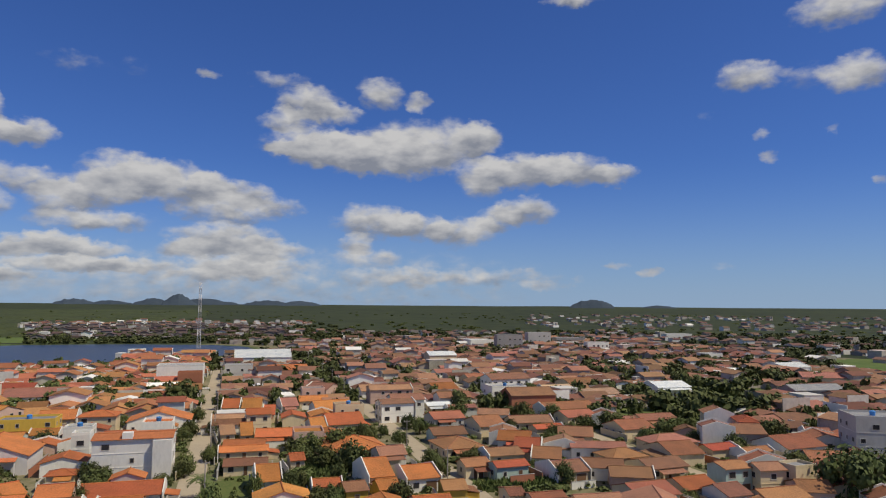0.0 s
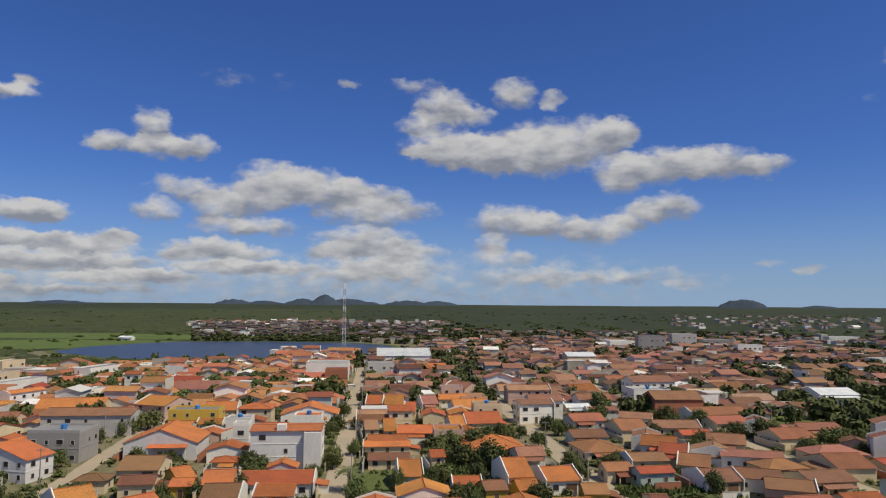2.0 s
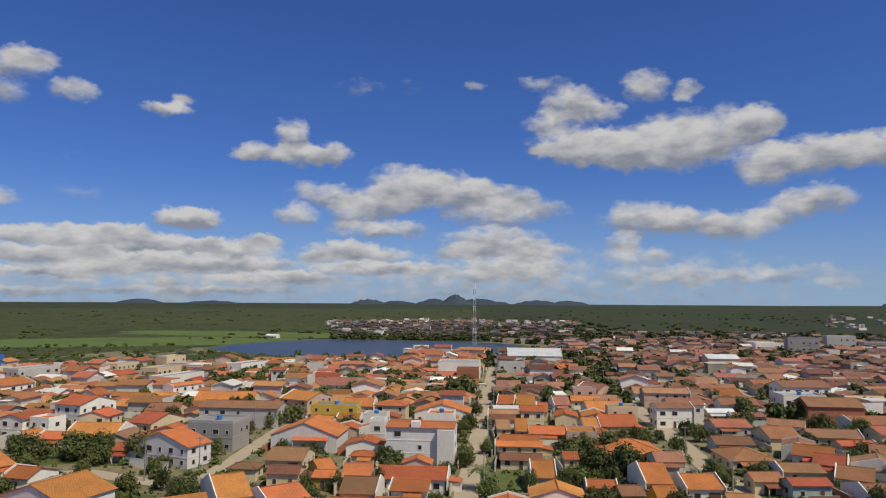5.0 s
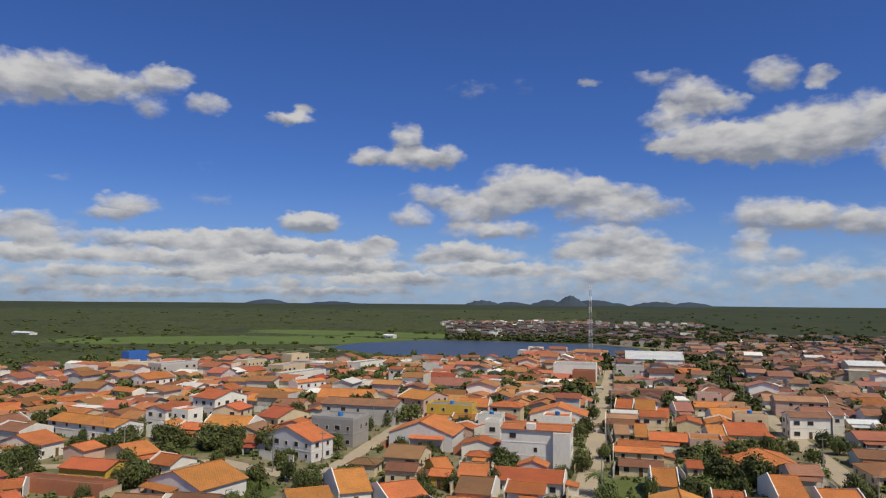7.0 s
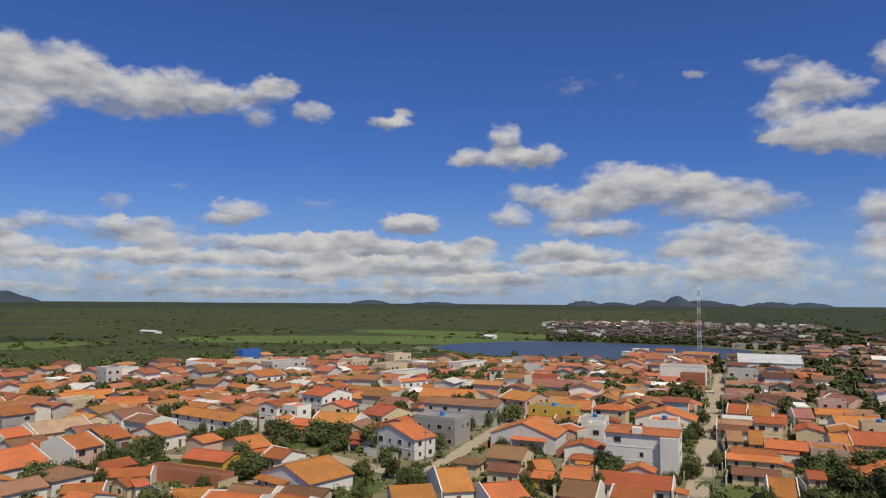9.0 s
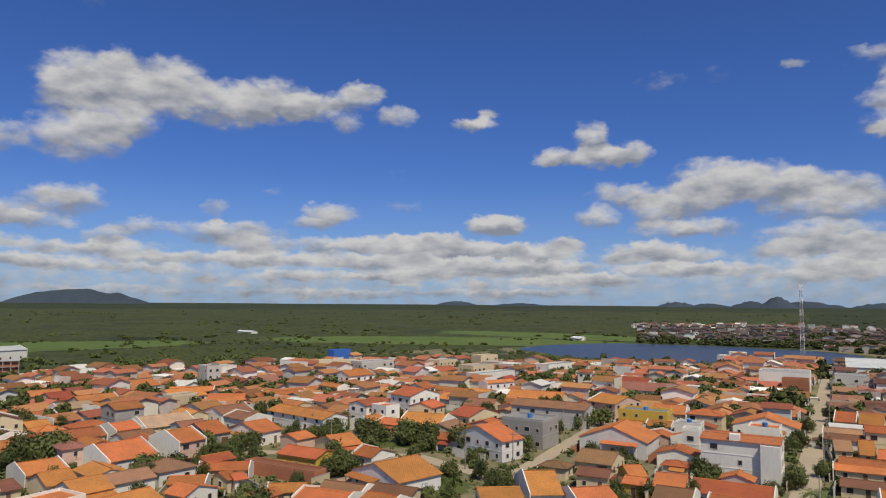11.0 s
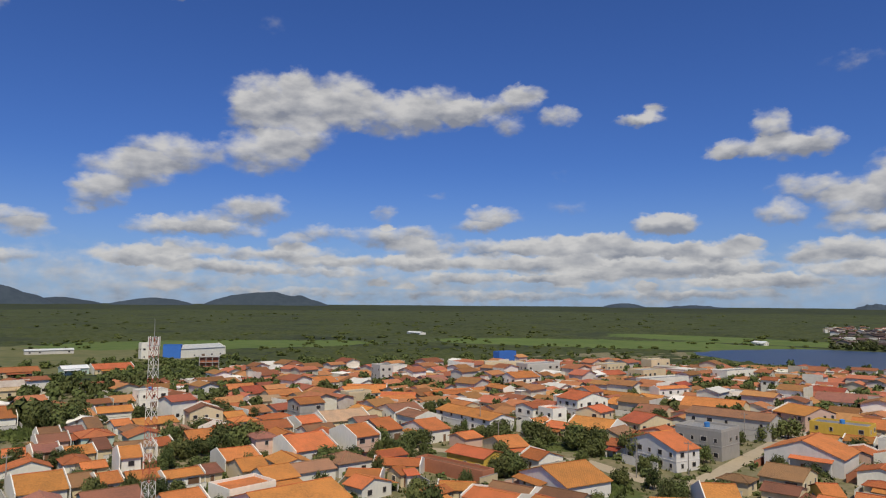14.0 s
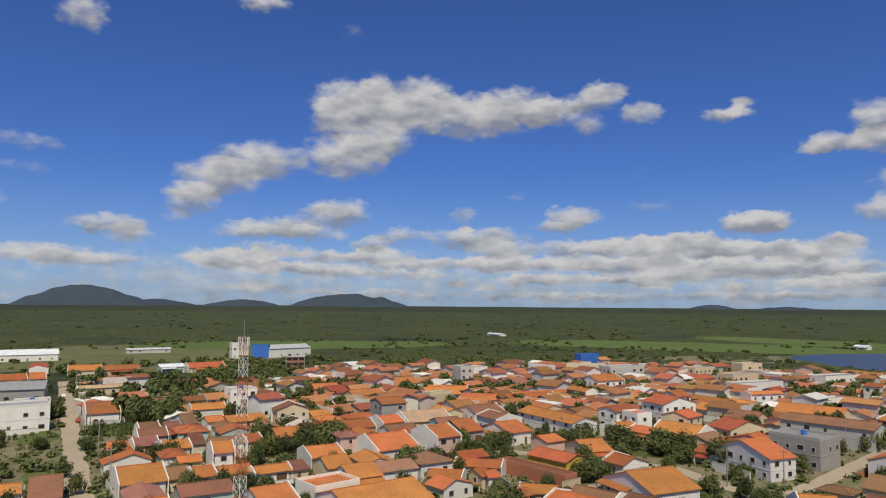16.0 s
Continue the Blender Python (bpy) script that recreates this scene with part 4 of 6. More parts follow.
house(-260.7, 161.5, 84.0, 8.4, 13.8, 2.8, 'gx', 'cream', 'red', 1)
house(-228.4, 133.1, 84.0, 12.5, 6.1, 3.0, 'gx', 'white', 'red', 1)
house(-200.6, 218.2, 74.0, 22.5, 6.0, 2.6, 'gx', 'cream', 'orange', 1)
house(-234.7, 242.4, 82.5, 13.7, 9.1, 3.0, 'gx', 'pink', 'pinktile', 1)
house(-138.7, 223.5, 344.0, 11.0, 14.5, 6.4, 'gx', 'white', 'orange', 2)
house(-143.8, 261.2, 354.0, 18.4, 6.1, 3.5, 'gx', 'cream', 'orange', 1)
house(-132.5, 242.4, 354.0, 7.9, 11.9, 3.2, 'gx', 'white', 'orange', 1)
house(-132.6, 266.9, 354.0, 10.1, 7.0, 3.0, 'gx', 'white', 'orange', 1)
house(-108.5, 212.9, 343.4, 9.0, 14.5, 3.0, 'gx', 'cream', 'red', 1)
house(-114.4, 230.9, 5.0, 10.4, 13.7, 2.8, 'gx', 'cream', 'brown', 1)
house(-115.2, 193.2, 5.0, 13.5, 12.9, 2.6, 'gx', 'cream', 'orange', 1)
house(-130.8, 278.4, 67.0, 15.5, 4.9, 6.0, 'gx', 'blue', 'orange', 2)
house(-146.8, 305.0, 74.0, 25.8, 8.0, 6.8, 'flat', 'white', 'grey', 2)
house(-105.0, 260.5, 5.0, 21.6, 14.5, 3.2, 'gx', 'cream', 'orange', 1)
house(-78.2, 188.3, 355.0, 12.9, 10.0, 7.4, 'flat', 'grey', 'grey', 2)
house(-55.0, 137.0, 34.9, 6.1, 14.5, 3.0, 'gx', 'white', 'orange', 1)
house(-43.9, 135.2, 42.3, 7.8, 10.3, 2.8, 'gx', 'white', 'orange', 1)
house(-59.1, 126.5, 35.7, 8.1, 7.9, 2.8, 'gx', 'white', 'orange', 1)
house(-41.2, 157.1, 35.0, 3.7, 7.5, 3.2, 'gx', 'yellow', 'orange', 1)
house(-32.2, 154.3, 5.0, 6.1, 9.5, 2.8, 'gx', 'pink', 'orange', 1)
house(-117.7, 151.2, 67.0, 7.1, 12.4, 3.0, 'gx', 'cream', 'orange', 1)
house(-101.1, 144.4, 349.2, 6.1, 8.1, 3.0, 'gx', 'white', 'orange', 1)
house(-119.3, 103.0, 38.6, 7.1, 5.4, 2.8, 'gx', 'cream', 'orange', 1)
house(-113.1, 110.5, 67.0, 2.6, 5.3, 2.8, 'gx', 'white', 'orange', 1)
house(-97.3, 109.1, 36.7, 7.0, 5.3, 2.8, 'gx', 'cream', 'orange', 1)
house(-122.5, 116.4, 35.0, 10.4, 5.8, 2.6, 'gx', 'cream', 'orange', 1)
house(-87.9, 116.2, 5.0, 9.6, 6.8, 2.6, 'gx', 'cream', 'brown', 1)
house(-78.2, 119.2, 5.0, 9.4, 6.5, 2.6, 'gx', 'cream', 'brown', 1)
house(-209.6, 198.6, 38.7, 13.8, 7.6, 2.6, 'gx', 'cream', 'orange', 1)
house(-238.9, 206.8, 43.1, 17.1, 8.3, 2.6, 'gx', 'cream', 'orange', 1)
house(-203.7, 229.2, 74.0, 27.7, 4.9, 2.6, 'gx', 'cream', 'orange', 1)
house(-242.9, 252.6, 74.0, 12.7, 10.3, 2.8, 'gx', 'pink', 'pinktile', 1)
house(-201.4, 269.8, 75.7, 14.5, 11.1, 6.0, 'gx', 'white', 'orange', 2)
house(-186.0, 235.0, 344.0, 13.0, 5.5, 5.0, 'gx', 'cream', 'orange', 2)
house(-179.7, 239.4, 74.0, 14.5, 5.0, 2.8, 'gx', 'white', 'orange', 1)
house(-262.7, 237.2, 74.0, 6.7, 10.0, 9.0, 'flat', 'greywhite', 'grey', 3)
house(-277.1, 260.2, 84.0, 9.2, 8.0, 6.6, 'flat', 'white', 'grey', 2)
house(-218.8, 183.9, 84.0, 10.8, 6.0, 4.5, 'flat', 'cream', 'grey', 1)
house(-250.2, 320.3, 42.4, 23.0, 10.0, 6.6, 'flat', 'cream', 'grey', 2)
house(-232.6, 328.6, 74.0, 23.2, 10.2, 6.6, 'flat', 'greywhite', 'grey', 2)
house(-197.1, 400.5, 74.0, 15.8, 8.0, 7.0, 'flat', 'cream', 'grey', 2)
house(-140.8, 377.5, 74.0, 25.7, 9.0, 6.0, 'flat', 'white', 'grey', 2)
house(-112.8, 293.8, 67.0, 13.4, 6.0, 4.5, 'flat', 'white', 'grey', 1)
house(-73.4, 313.0, 5.0, 21.3, 14.5, 3.2, 'gx', 'blue', 'pinktile', 1)
house(-72.5, 254.0, 337.0, 11.8, 14.5, 5.0, 'gx', 'pink', 'orange', 2)
house(-53.1, 254.6, 5.0, 10.5, 14.5, 3.0, 'gx', 'cream', 'orange', 1)
house(0.3, 268.4, 355.0, 5.4, 12.7, 2.8, 'gx', 'cream', 'orange', 1)
house(7.5, 266.3, 355.0, 6.4, 14.5, 3.0, 'gx', 'cream', 'orange', 1)
house(12.8, 250.0, 355.0, 3.3, 13.3, 2.8, 'gx', 'cream', 'orange', 1)
house(13.6, 209.5, 355.0, 12.9, 9.9, 2.6, 'gx', 'cream', 'orange', 1)
house(3.8, 197.7, 355.0, 10.5, 5.4, 2.5, 'gx', 'cream', 'red', 1)
house(3.7, 174.3, 358.0, 9.8, 5.5, 2.3, 'gx', 'cream', 'brown', 1)
house(7.9, 158.7, 1.2, 4.5, 11.8, 3.0, 'gx', 'white', 'orange', 1)
house(-1.1, 216.7, 5.0, 3.8, 11.3, 2.6, 'gx', 'cream', 'pinktile', 1)
house(4.4, 215.7, 1.8, 3.2, 14.5, 2.6, 'gx', 'cream', 'orange', 1)
house(20.1, 267.8, 5.0, 5.5, 13.2, 2.8, 'gx', 'cream', 'pinktile', 1)
house(33.6, 251.9, 5.0, 12.3, 14.5, 3.3, 'gx', 'white', 'orange', 1)
house(37.9, 307.7, 325.5, 10.1, 14.5, 3.5, 'gx', 'pink', 'pinktile', 1)
house(33.8, 224.2, 5.0, 11.1, 13.4, 3.0, 'gx', 'cream', 'orange', 1)
house(25.2, 222.5, 5.0, 4.3, 11.6, 2.6, 'gx', 'white', 'orange', 1)
house(30.8, 185.6, 5.0, 15.1, 14.5, 3.2, 'hip', 'cream', 'orange', 1)
house(15.4, 176.1, 5.0, 3.3, 6.2, 2.6, 'gx', 'cream', 'orange', 1)
house(19.4, 149.0, 358.2, 5.3, 5.5, 2.8, 'gx', 'cream', 'orange', 1)
house(24.2, 143.8, 5.0, 4.4, 6.3, 3.0, 'gx', 'yellow', 'brown', 1)
house(31.0, 157.3, 5.0, 5.1, 13.3, 3.0, 'gx', 'cream', 'orange', 1)
house(38.0, 174.4, 5.0, 6.7, 8.1, 3.2, 'gx', 'white', 'pinktile', 1)
house(31.0, 144.1, 5.0, 4.2, 6.0, 2.8, 'gx', 'yellow', 'orange', 1)
house(53.7, 237.4, 5.0, 11.5, 7.6, 6.4, 'gx', 'white', 'pinktile', 2)
house(61.6, 283.7, 359.3, 16.8, 10.2, 5.5, 'gx', 'pink', 'pinktile', 2)
house(28.7, 394.3, 5.0, 21.1, 12.1, 4.0, 'gx', 'cream', 'red', 1)
house(39.3, 152.8, 5.0, 6.9, 11.7, 3.0, 'gx', 'white', 'orange', 1)
house(43.9, 139.6, 355.0, 4.7, 6.5, 3.0, 'gx', 'yellow', 'faded', 1)
house(61.9, 154.1, 5.0, 8.0, 5.0, 3.2, 'gx', 'greenish', 'red', 1)
house(55.0, 158.4, 4.5, 6.3, 5.6, 2.8, 'gx', 'cream', 'faded', 1)
house(58.1, 181.1, 5.0, 10.9, 12.7, 3.0, 'hip', 'cream', 'faded', 1)
house(66.2, 169.1, 1.4, 8.9, 7.4, 2.6, 'gx', 'cream', 'brown', 1)
house(67.7, 224.9, 5.0, 10.7, 9.6, 3.0, 'gx', 'greywhite', 'faded', 1)
house(76.0, 208.7, 4.8, 8.6, 12.8, 3.2, 'gx', 'cream', 'faded', 1)
house(92.0, 211.7, 355.0, 13.5, 8.4, 2.8, 'gx', 'cream', 'pinktile', 1)
house(92.5, 199.1, 3.3, 9.1, 5.4, 2.8, 'gx', 'cream', 'red', 1)
house(107.8, 248.4, 357.1, 17.3, 12.9, 6.5, 'gx', 'brick', 'brown', 2)
house(120.7, 303.9, 5.0, 19.5, 12.1, 6.4, 'gx', 'white', 'pinktile', 2)
house(117.1, 235.0, 5.0, 20.6, 9.8, 3.0, 'gx', 'cream', 'faded', 1)
house(112.3, 218.3, 5.0, 11.6, 9.2, 2.8, 'gx', 'cream', 'faded', 1)
house(92.3, 167.3, 340.0, 14.1, 5.9, 3.3, 'gx', 'blue', 'pinktile', 1)
house(93.8, 158.1, 5.0, 10.3, 7.9, 3.0, 'hip', 'cream', 'faded', 1)
house(73.6, 149.6, 5.0, 7.5, 9.8, 2.8, 'gx', 'cream', 'pinktile', 1)
house(59.3, 128.2, 358.8, 6.8, 5.2, 2.8, 'gx', 'cream', 'faded', 1)
house(68.2, 124.0, 356.0, 9.3, 5.1, 2.8, 'gx', 'cream', 'pinktile', 1)
house(54.3, 133.2, 0.7, 3.2, 6.1, 2.8, 'gx', 'cream', 'brown', 1)
house(117.7, 193.8, 5.0, 10.8, 10.8, 3.0, 'gx', 'cream', 'faded', 1)
house(80.1, 245.2, 358.8, 10.2, 5.1, 2.8, 'gx', 'cream', 'pinktile', 1)
house(72.5, 250.6, 3.9, 8.9, 6.0, 3.2, 'gx', 'cream', 'whitetile', 1)
house(116.9, 337.8, 5.0, 9.9, 14.5, 2.8, 'gx', 'cream', 'faded', 1)
house(89.0, 300.5, 5.0, 11.3, 14.5, 3.0, 'gx', 'cream', 'red', 1)
house(138.4, 288.6, 2.9, 14.3, 9.0, 3.0, 'gx', 'white', 'cream', 1)
house(158.8, 307.8, 5.0, 15.0, 14.5, 3.0, 'gx', 'cream', 'faded', 1)
house(148.1, 268.5, 5.0, 16.1, 11.0, 3.0, 'gx', 'white', 'cream', 1)
house(116.4, 171.6, 1.2, 13.9, 8.9, 3.0, 'hip', 'cream', 'pinktile', 1)
house(110.4, 159.9, 357.4, 9.0, 13.3, 3.0, 'gx', 'cream', 'faded', 1)
house(122.9, 158.6, 5.0, 8.6, 5.4, 3.0, 'gx', 'cream', 'red', 1)
house(129.3, 153.5, 5.0, 8.5, 4.9, 3.0, 'gx', 'cream', 'faded', 1)
house(142.9, 173.2, 340.8, 9.3, 10.7, 4.0, 'gx', 'grey', 'pinktile', 1)
house(103.8, 130.4, 1.5, 6.8, 5.9, 5.6, 'gx', 'greenish', 'faded', 2)
house(110.3, 126.7, 353.0, 6.0, 4.9, 5.6, 'gx', 'cream', 'pinktile', 2)
house(116.6, 124.9, 5.0, 6.1, 5.0, 6.0, 'flat', 'cream', 'grey', 2)
house(97.0, 147.5, 5.0, 10.7, 9.5, 2.8, 'gx', 'cream', 'pinktile', 1)
house(92.7, 129.3, 5.0, 8.2, 8.1, 2.8, 'gx', 'cream', 'red', 1)
house(81.1, 127.4, 4.2, 9.3, 9.7, 2.8, 'gx', 'cream', 'faded', 1)
house(95.5, 120.9, 5.0, 5.9, 7.3, 3.2, 'gx', 'white', 'pinktile', 1)
house(104.5, 117.4, 2.4, 9.9, 7.1, 2.8, 'gx', 'cream', 'faded', 1)
house(165.8, 150.2, 333.9, 13.0, 12.0, 10.8, 'flat', 'greywhite', 'grey', 3)
house(145.5, 158.6, 5.0, 13.6, 12.0, 3.0, 'gx', 'white', 'faded', 1)
house(167.2, 171.0, 331.0, 6.7, 8.7, 2.8, 'gx', 'cream', 'pinktile', 1)
house(242.4, 249.5, 355.7, 25.2, 10.9, 4.4, 'gx', 'grey', 'grey', 1)
house(185.6, 274.2, 0.9, 16.8, 13.6, 4.4, 'gx', 'white', 'whitetile', 1)
house(309.9, 337.2, 5.0, 19.9, 14.5, 5.3, 'gx', 'white', 'whitetile', 1)
house(289.2, 292.3, 332.7, 20.4, 14.5, 4.4, 'gx', 'cream', 'pinktile', 1)
house(223.6, 556.0, 349.6, 21.6, 14, 14.0, 'flat', 'grey', 'grey', 3)
house(281.5, 624.2, 350.5, 22.1, 14, 12.8, 'flat', 'greywhite', 'grey', 3)
house(311.8, 620.1, 350.5, 27.9, 16, 7.8, 'flat', 'grey', 'grey', 2)
house(298.3, 540.3, 349.6, 18.8, 10, 7.9, 'flat', 'white', 'grey', 2)
house(519.5, 742.3, 352.0, 32.9, 14, 5.2, 'flat', 'white', 'grey', 1)
house(-487.5, 256.7, 94.8, 36.0, 16.0, 6.5, 'gx', 'white', 'whitetile', 1)
house(-483.5, 236.0, 55.0, 12.0, 7.0, 9.0, 'flat', 'bluepanel', 'grey', 1)
house(-490.5, 222.0, 80.0, 12.0, 8.0, 10.5, 'flat', 'white', 'grey', 2)
house(-551.0, 97.0, 80.0, 36.0, 20.0, 4.5, 'gx', 'white', 'whitetile', 1)


# ---- rows of houses that fill the blocks ----
def clear(x, y, rad):
    for fx, fy, outer, inner in FOOTPRINTS:
        if math.hypot(x - fx, y - fy) < rad + 0.55 * outer + 0.45 * inner:
            return False
    for x0, y0, x1, y1, wd in ROADS:
        a, b, p = Vector((x0, y0)), Vector((x1, y1)), Vector((x, y))
        t = max(0.0, min(1.0, (p - a).dot(b - a) / (b - a).length_squared))
        if (a.lerp(b, t) - p).length < wd / 2 + rad:
            return False
    return math.hypot(x + 127.2, y - 58.5) > 6 + rad


def in_view(x, y, margin=0.0):
    a = math.degrees(math.atan2(-x, y))
    return -51 - margin < a < 84 + margin


GREEN = [(-234, 64, 20), (-291, 119, 17), (-210, 38, 18), (-240, 48, 12), (-208, 44, 14), (-175, 40, 12), (-75, 140, 10), (-110, 152, 8), (2, 340, 12), (16, 342, 10), (61, 146, 8), (16, 160, 7), (0, 160, 8), (95, 240, 16), (155, 225, 24), (185, 245, 26), (220, 280, 26), (420, 375, 60), (390, 350, 40), (-190, 40, 16), (-225, 36, 16), (-170, 100, 9), (-90, 118, 13), (-70, 120, 10), (-105, 158, 12), (-130, 165, 12),
         (-260, 120, 14), (-300, 95, 20), (-18, 250, 9), (18, 180, 7), (30, 300, 8), (0, 148, 9), (11, 149, 6)]


def town_edge(x, y):
    """How far the town reaches in that direction."""
    a = math.degrees(math.atan2(-x, y))
    if a > 60:
        return 360
    if a > 42:
        return 420
    if a > 8:
        return 470
    if a > -5:
        return 560
    return 900


cells = []
for i in range(-66, 44):
    for j in range(4, 66):
        x, y = i * 9.4 + rng.uniform(-1.4, 1.4), j * 10.8 + rng.uniform(-1.4, 1.4)
        if x < -130:
            x, y = x, y + (x + 130) * -0.19
        cells.append((math.hypot(x, y), x, y))
cells.sort()
FAR_CELLS, GAPS = [], []
filled = 0
for dist, x, y in cells:
    if not in_view(x, y, 4) or dist < 128 or dist > town_edge(x, y):
        continue
    if any(math.hypot(x - gx, y - gy) < gr for gx, gy, gr in GREEN):
        continue
    w, d = rng.uniform(5.5, 10.5), rng.uniform(6.5, 10.5)
    if not clear(x, y, 0.42 * max(w, d)):
        continue
    if rng.random() < (0.17 if dist < 220 else 0.26 if dist < 330 else 0.18):
        GAPS.append((x, y))
        continue
    if filled >= 120:
        FAR_CELLS.append((x, y))
        continue
    filled += 1
    east = x > 40
    two = dist > 190 and rng.random() < 0.24
    house(x, y, (-11 if x < -130 else -24 if x > 68 else 0) + rng.choice((0, 90, 180, 270)) + rng.uniform(-3, 3), w, d, rng.uniform(5.4, 6.2) if two else rng.uniform(2.7, 3.4),
          rng.choice(("gx", "gx", "gx", "gy", "hip", "flat" if two else "gx")), rng.choice(("white", "cream", "white", "white", "cream", "pink", "blue", "greenish")),
          rng.choice(("brown", "pinktile", "faded", "faded", "red") if east else ("orange", "orange", "orange", "orange", "red", "brown", "pinktile")), 2 if two else 1)


def far_town(name, spots, label, size=(7.5, 12), storeys=0.15, white=0.2, roofs=None, walls=None):
    """Many small houses in one mesh, each an island of walls and roof."""
    g, q = Geo(), random.Random(len(spots))
    for x, y in spots:
        z = ground_height(math.hypot(x, y), math.atan2(y, x))
        w, d = q.uniform(*size), q.uniform(*size)
        h = q.uniform(5.0, 6.5) if q.random() < storeys else q.uniform(2.5, 3.1)
        m = pose(x, y, z, 0, 0, q.choice((0, 90)) + q.uniform(-6, 6))
        wall_slot = 2 if q.random() < white else 0
        g.box(-w / 2, -d / 2, -0.5, w / 2, d / 2, h, wall_slot, m)
        if q.random() < 0.07:
            g.box(-w / 2 - 0.1, -d / 2 - 0.1, h, w / 2 + 0.1, d / 2 + 0.1, h + 0.4, wall_slot, m)
            continue
        rise, o = d / 2 * q.uniform(0.26, 0.38), 0.6
        slot = 2 if q.random() < white * 0.07 else 1
        for s in (-1, 1):
            pts = [(-w / 2 - o, s * (d / 2 + o), h - 0.1), (w / 2 + o, s * (d / 2 + o), h - 0.1), (w / 2 + o, 0, h + rise), (-w / 2 - o, 0, h + rise)]
            if s > 0:
                pts.reverse()
            pts = [tuple(m @ Vector(p)) for p in pts]
            g.slab(*pts, 0.15, slot)
        for e in (-1, 1):
            tri = [(e * w / 2, -d / 2, h), (e * w / 2, d / 2, h), (e * w / 2, 0, h + rise)]
            g.face([tuple(m @ Vector(p)) for p in (tri if e > 0 else tri[::-1])], wall_slot)
        if q.random() < 0.75:  # a yard wall in front
            u, k = q.uniform(-0.3, 0.3) * w, q.uniform(0.3, 0.6) * w
            v = -d / 2 - q.uniform(1.2, 3.5)
            g.box(u - k, v - 0.1, -0.3, u + k, v + 0.1, q.uniform(1.5, 2.4), q.choice((0, 0, 2)), m)
        if q.random() < 0.45:  # an end wall that stands over the roof
            e = q.choice((-1, 1)) * (w / 2 + o)
            g.box(e - 0.12, -d / 2, -0.3, e + 0.12, d / 2, h + rise * 0.75, q.choice((0, 2)), m)
        if q.random() < 0.35:  # a shed beside it
            e, v = q.choice((-1, 1)) * (w / 2 + 1.9), q.uniform(-0.2, 0.3) * d
            g.box(e - 1.4, v - 1.6, -0.3, e + 1.4, v + 1.6, h - 0.5, wall_slot, m)
            g.box(e - 1.6, v - 1.8, h - 0.5, e + 1.6, v + 1.8, h - 0.35, q.choice((1, 1, 2)), m)
        # windows as near-black panels, darkness of the rooms painted on
        for u in (-w / 4, w / 4):
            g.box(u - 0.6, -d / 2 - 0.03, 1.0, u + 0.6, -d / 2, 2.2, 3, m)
    tagged(new(name, g.mesh(name, walls or FAR_WALL, roofs or FAR_ROOF, FAR_WHITE, DARK_PANE)), label, "houses", kind="stuff")


far_town("far_houses", [c for c in FAR_CELLS if c[0] > -c[1] * 0.05 + 10], "many small brown-roofed houses farther off in the town", white=0.34)
far_town("far_houses", [c for c in FAR_CELLS if c[0] <= -c[1] * 0.05 + 10], "many small orange-roofed houses towards the lake", white=0.55, roofs=FAR_ORANGE, walls=PALE_WALL)
q_rng = random.Random(21)


def scatter(n, az0, az1, d0, d1, power=1.0, keep=None):
    out = []
    while len(out) < n:
        a, r = radians(q_rng.uniform(az0, az1)), d0 + (d1 - d0) * q_rng.random() ** power
        x, y = -r * math.sin(a), r * math.cos(a)
        if keep is None or keep(x, y):
            out.append((x, y))
    return out


def off_lake(x, y):
    return ((x + 118) / 155) ** 2 + ((y - 612) / 122) ** 2 > 1


# the far east and its rim take the roofs with painted cloud shade
far_town("far_houses", scatter(360, -50, 1, 560, 980, 1.0, off_lake), "dense brown-roofed houses in the far part of town, cloud shade in their roof colour", (7, 13), 0.25, 0.22, FAR_SHADED)
far_town("far_houses", scatter(150, -50, -23, 1150, 2400), "scattered far houses at the town's rim", (8, 16), 0.2, 0.25, FAR_SHADED)
far_town("far_houses", scatter(380, -4, 14, 800, 1260, 1.0, off_lake), "crowded houses of the quarter across the lake, cloud shadow painted into their colours", (7, 12), 0.25, 0.1, SHADED_ROOF, SHADED_WALL)
far_town("far_houses", scatter(170, -6, 14.5, 1200, 1500), "pale houses on the rise across the lake", (6, 11), 0.15, 0.9, FAR_ROOF)


# ---- trees ----
def crown_mesh(seed, leaves=1700, lift=0.50):
    """Leafy clumps round an uneven crown of unit radius, base at z = 0."""
    q = random.Random(seed)
    g = Geo()
    clumps = []
    for i in range(30):
        a, e = q.uniform(0, 6.283), q.uniform(-0.5, 1.0)
        rr = q.uniform(0.25, 0.72)
        clumps.append((Vector((rr * math.cos(a) * math.cos(e * 1.2), rr * math.sin(a) * math.cos(e * 1.2), lift + 0.62 * rr * math.sin(e * 1.2))), q.uniform(0.22, 0.38)))
    for i in range(leaves):
        c, r = q.choice(clumps)
        dirn = Vector((q.gauss(0, 1), q.gauss(0, 1), q.gauss(0, 1))).normalized()
        p = c + dirn * r * q.uniform(0.45, 1.12)
        nrm = (dirn + Vector((q.uniform(-0.5, 0.5), q.uniform(-0.5, 0.5), q.uniform(-0.2, 0.7)))).normalized()
        t = nrm.orthogonal().normalized()
        t.rotate(Matrix.Rotation(q.uniform(0, 6.28), 3, nrm))
        b, s = nrm.cross(t), q.uniform(0.04, 0.085) * (1700 / leaves) ** 0.5
        g.face([p + t * s, p + b * s * 0.7, p - t * s, p - b * s * 0.7])
    return g.mesh("crown", LEAF)


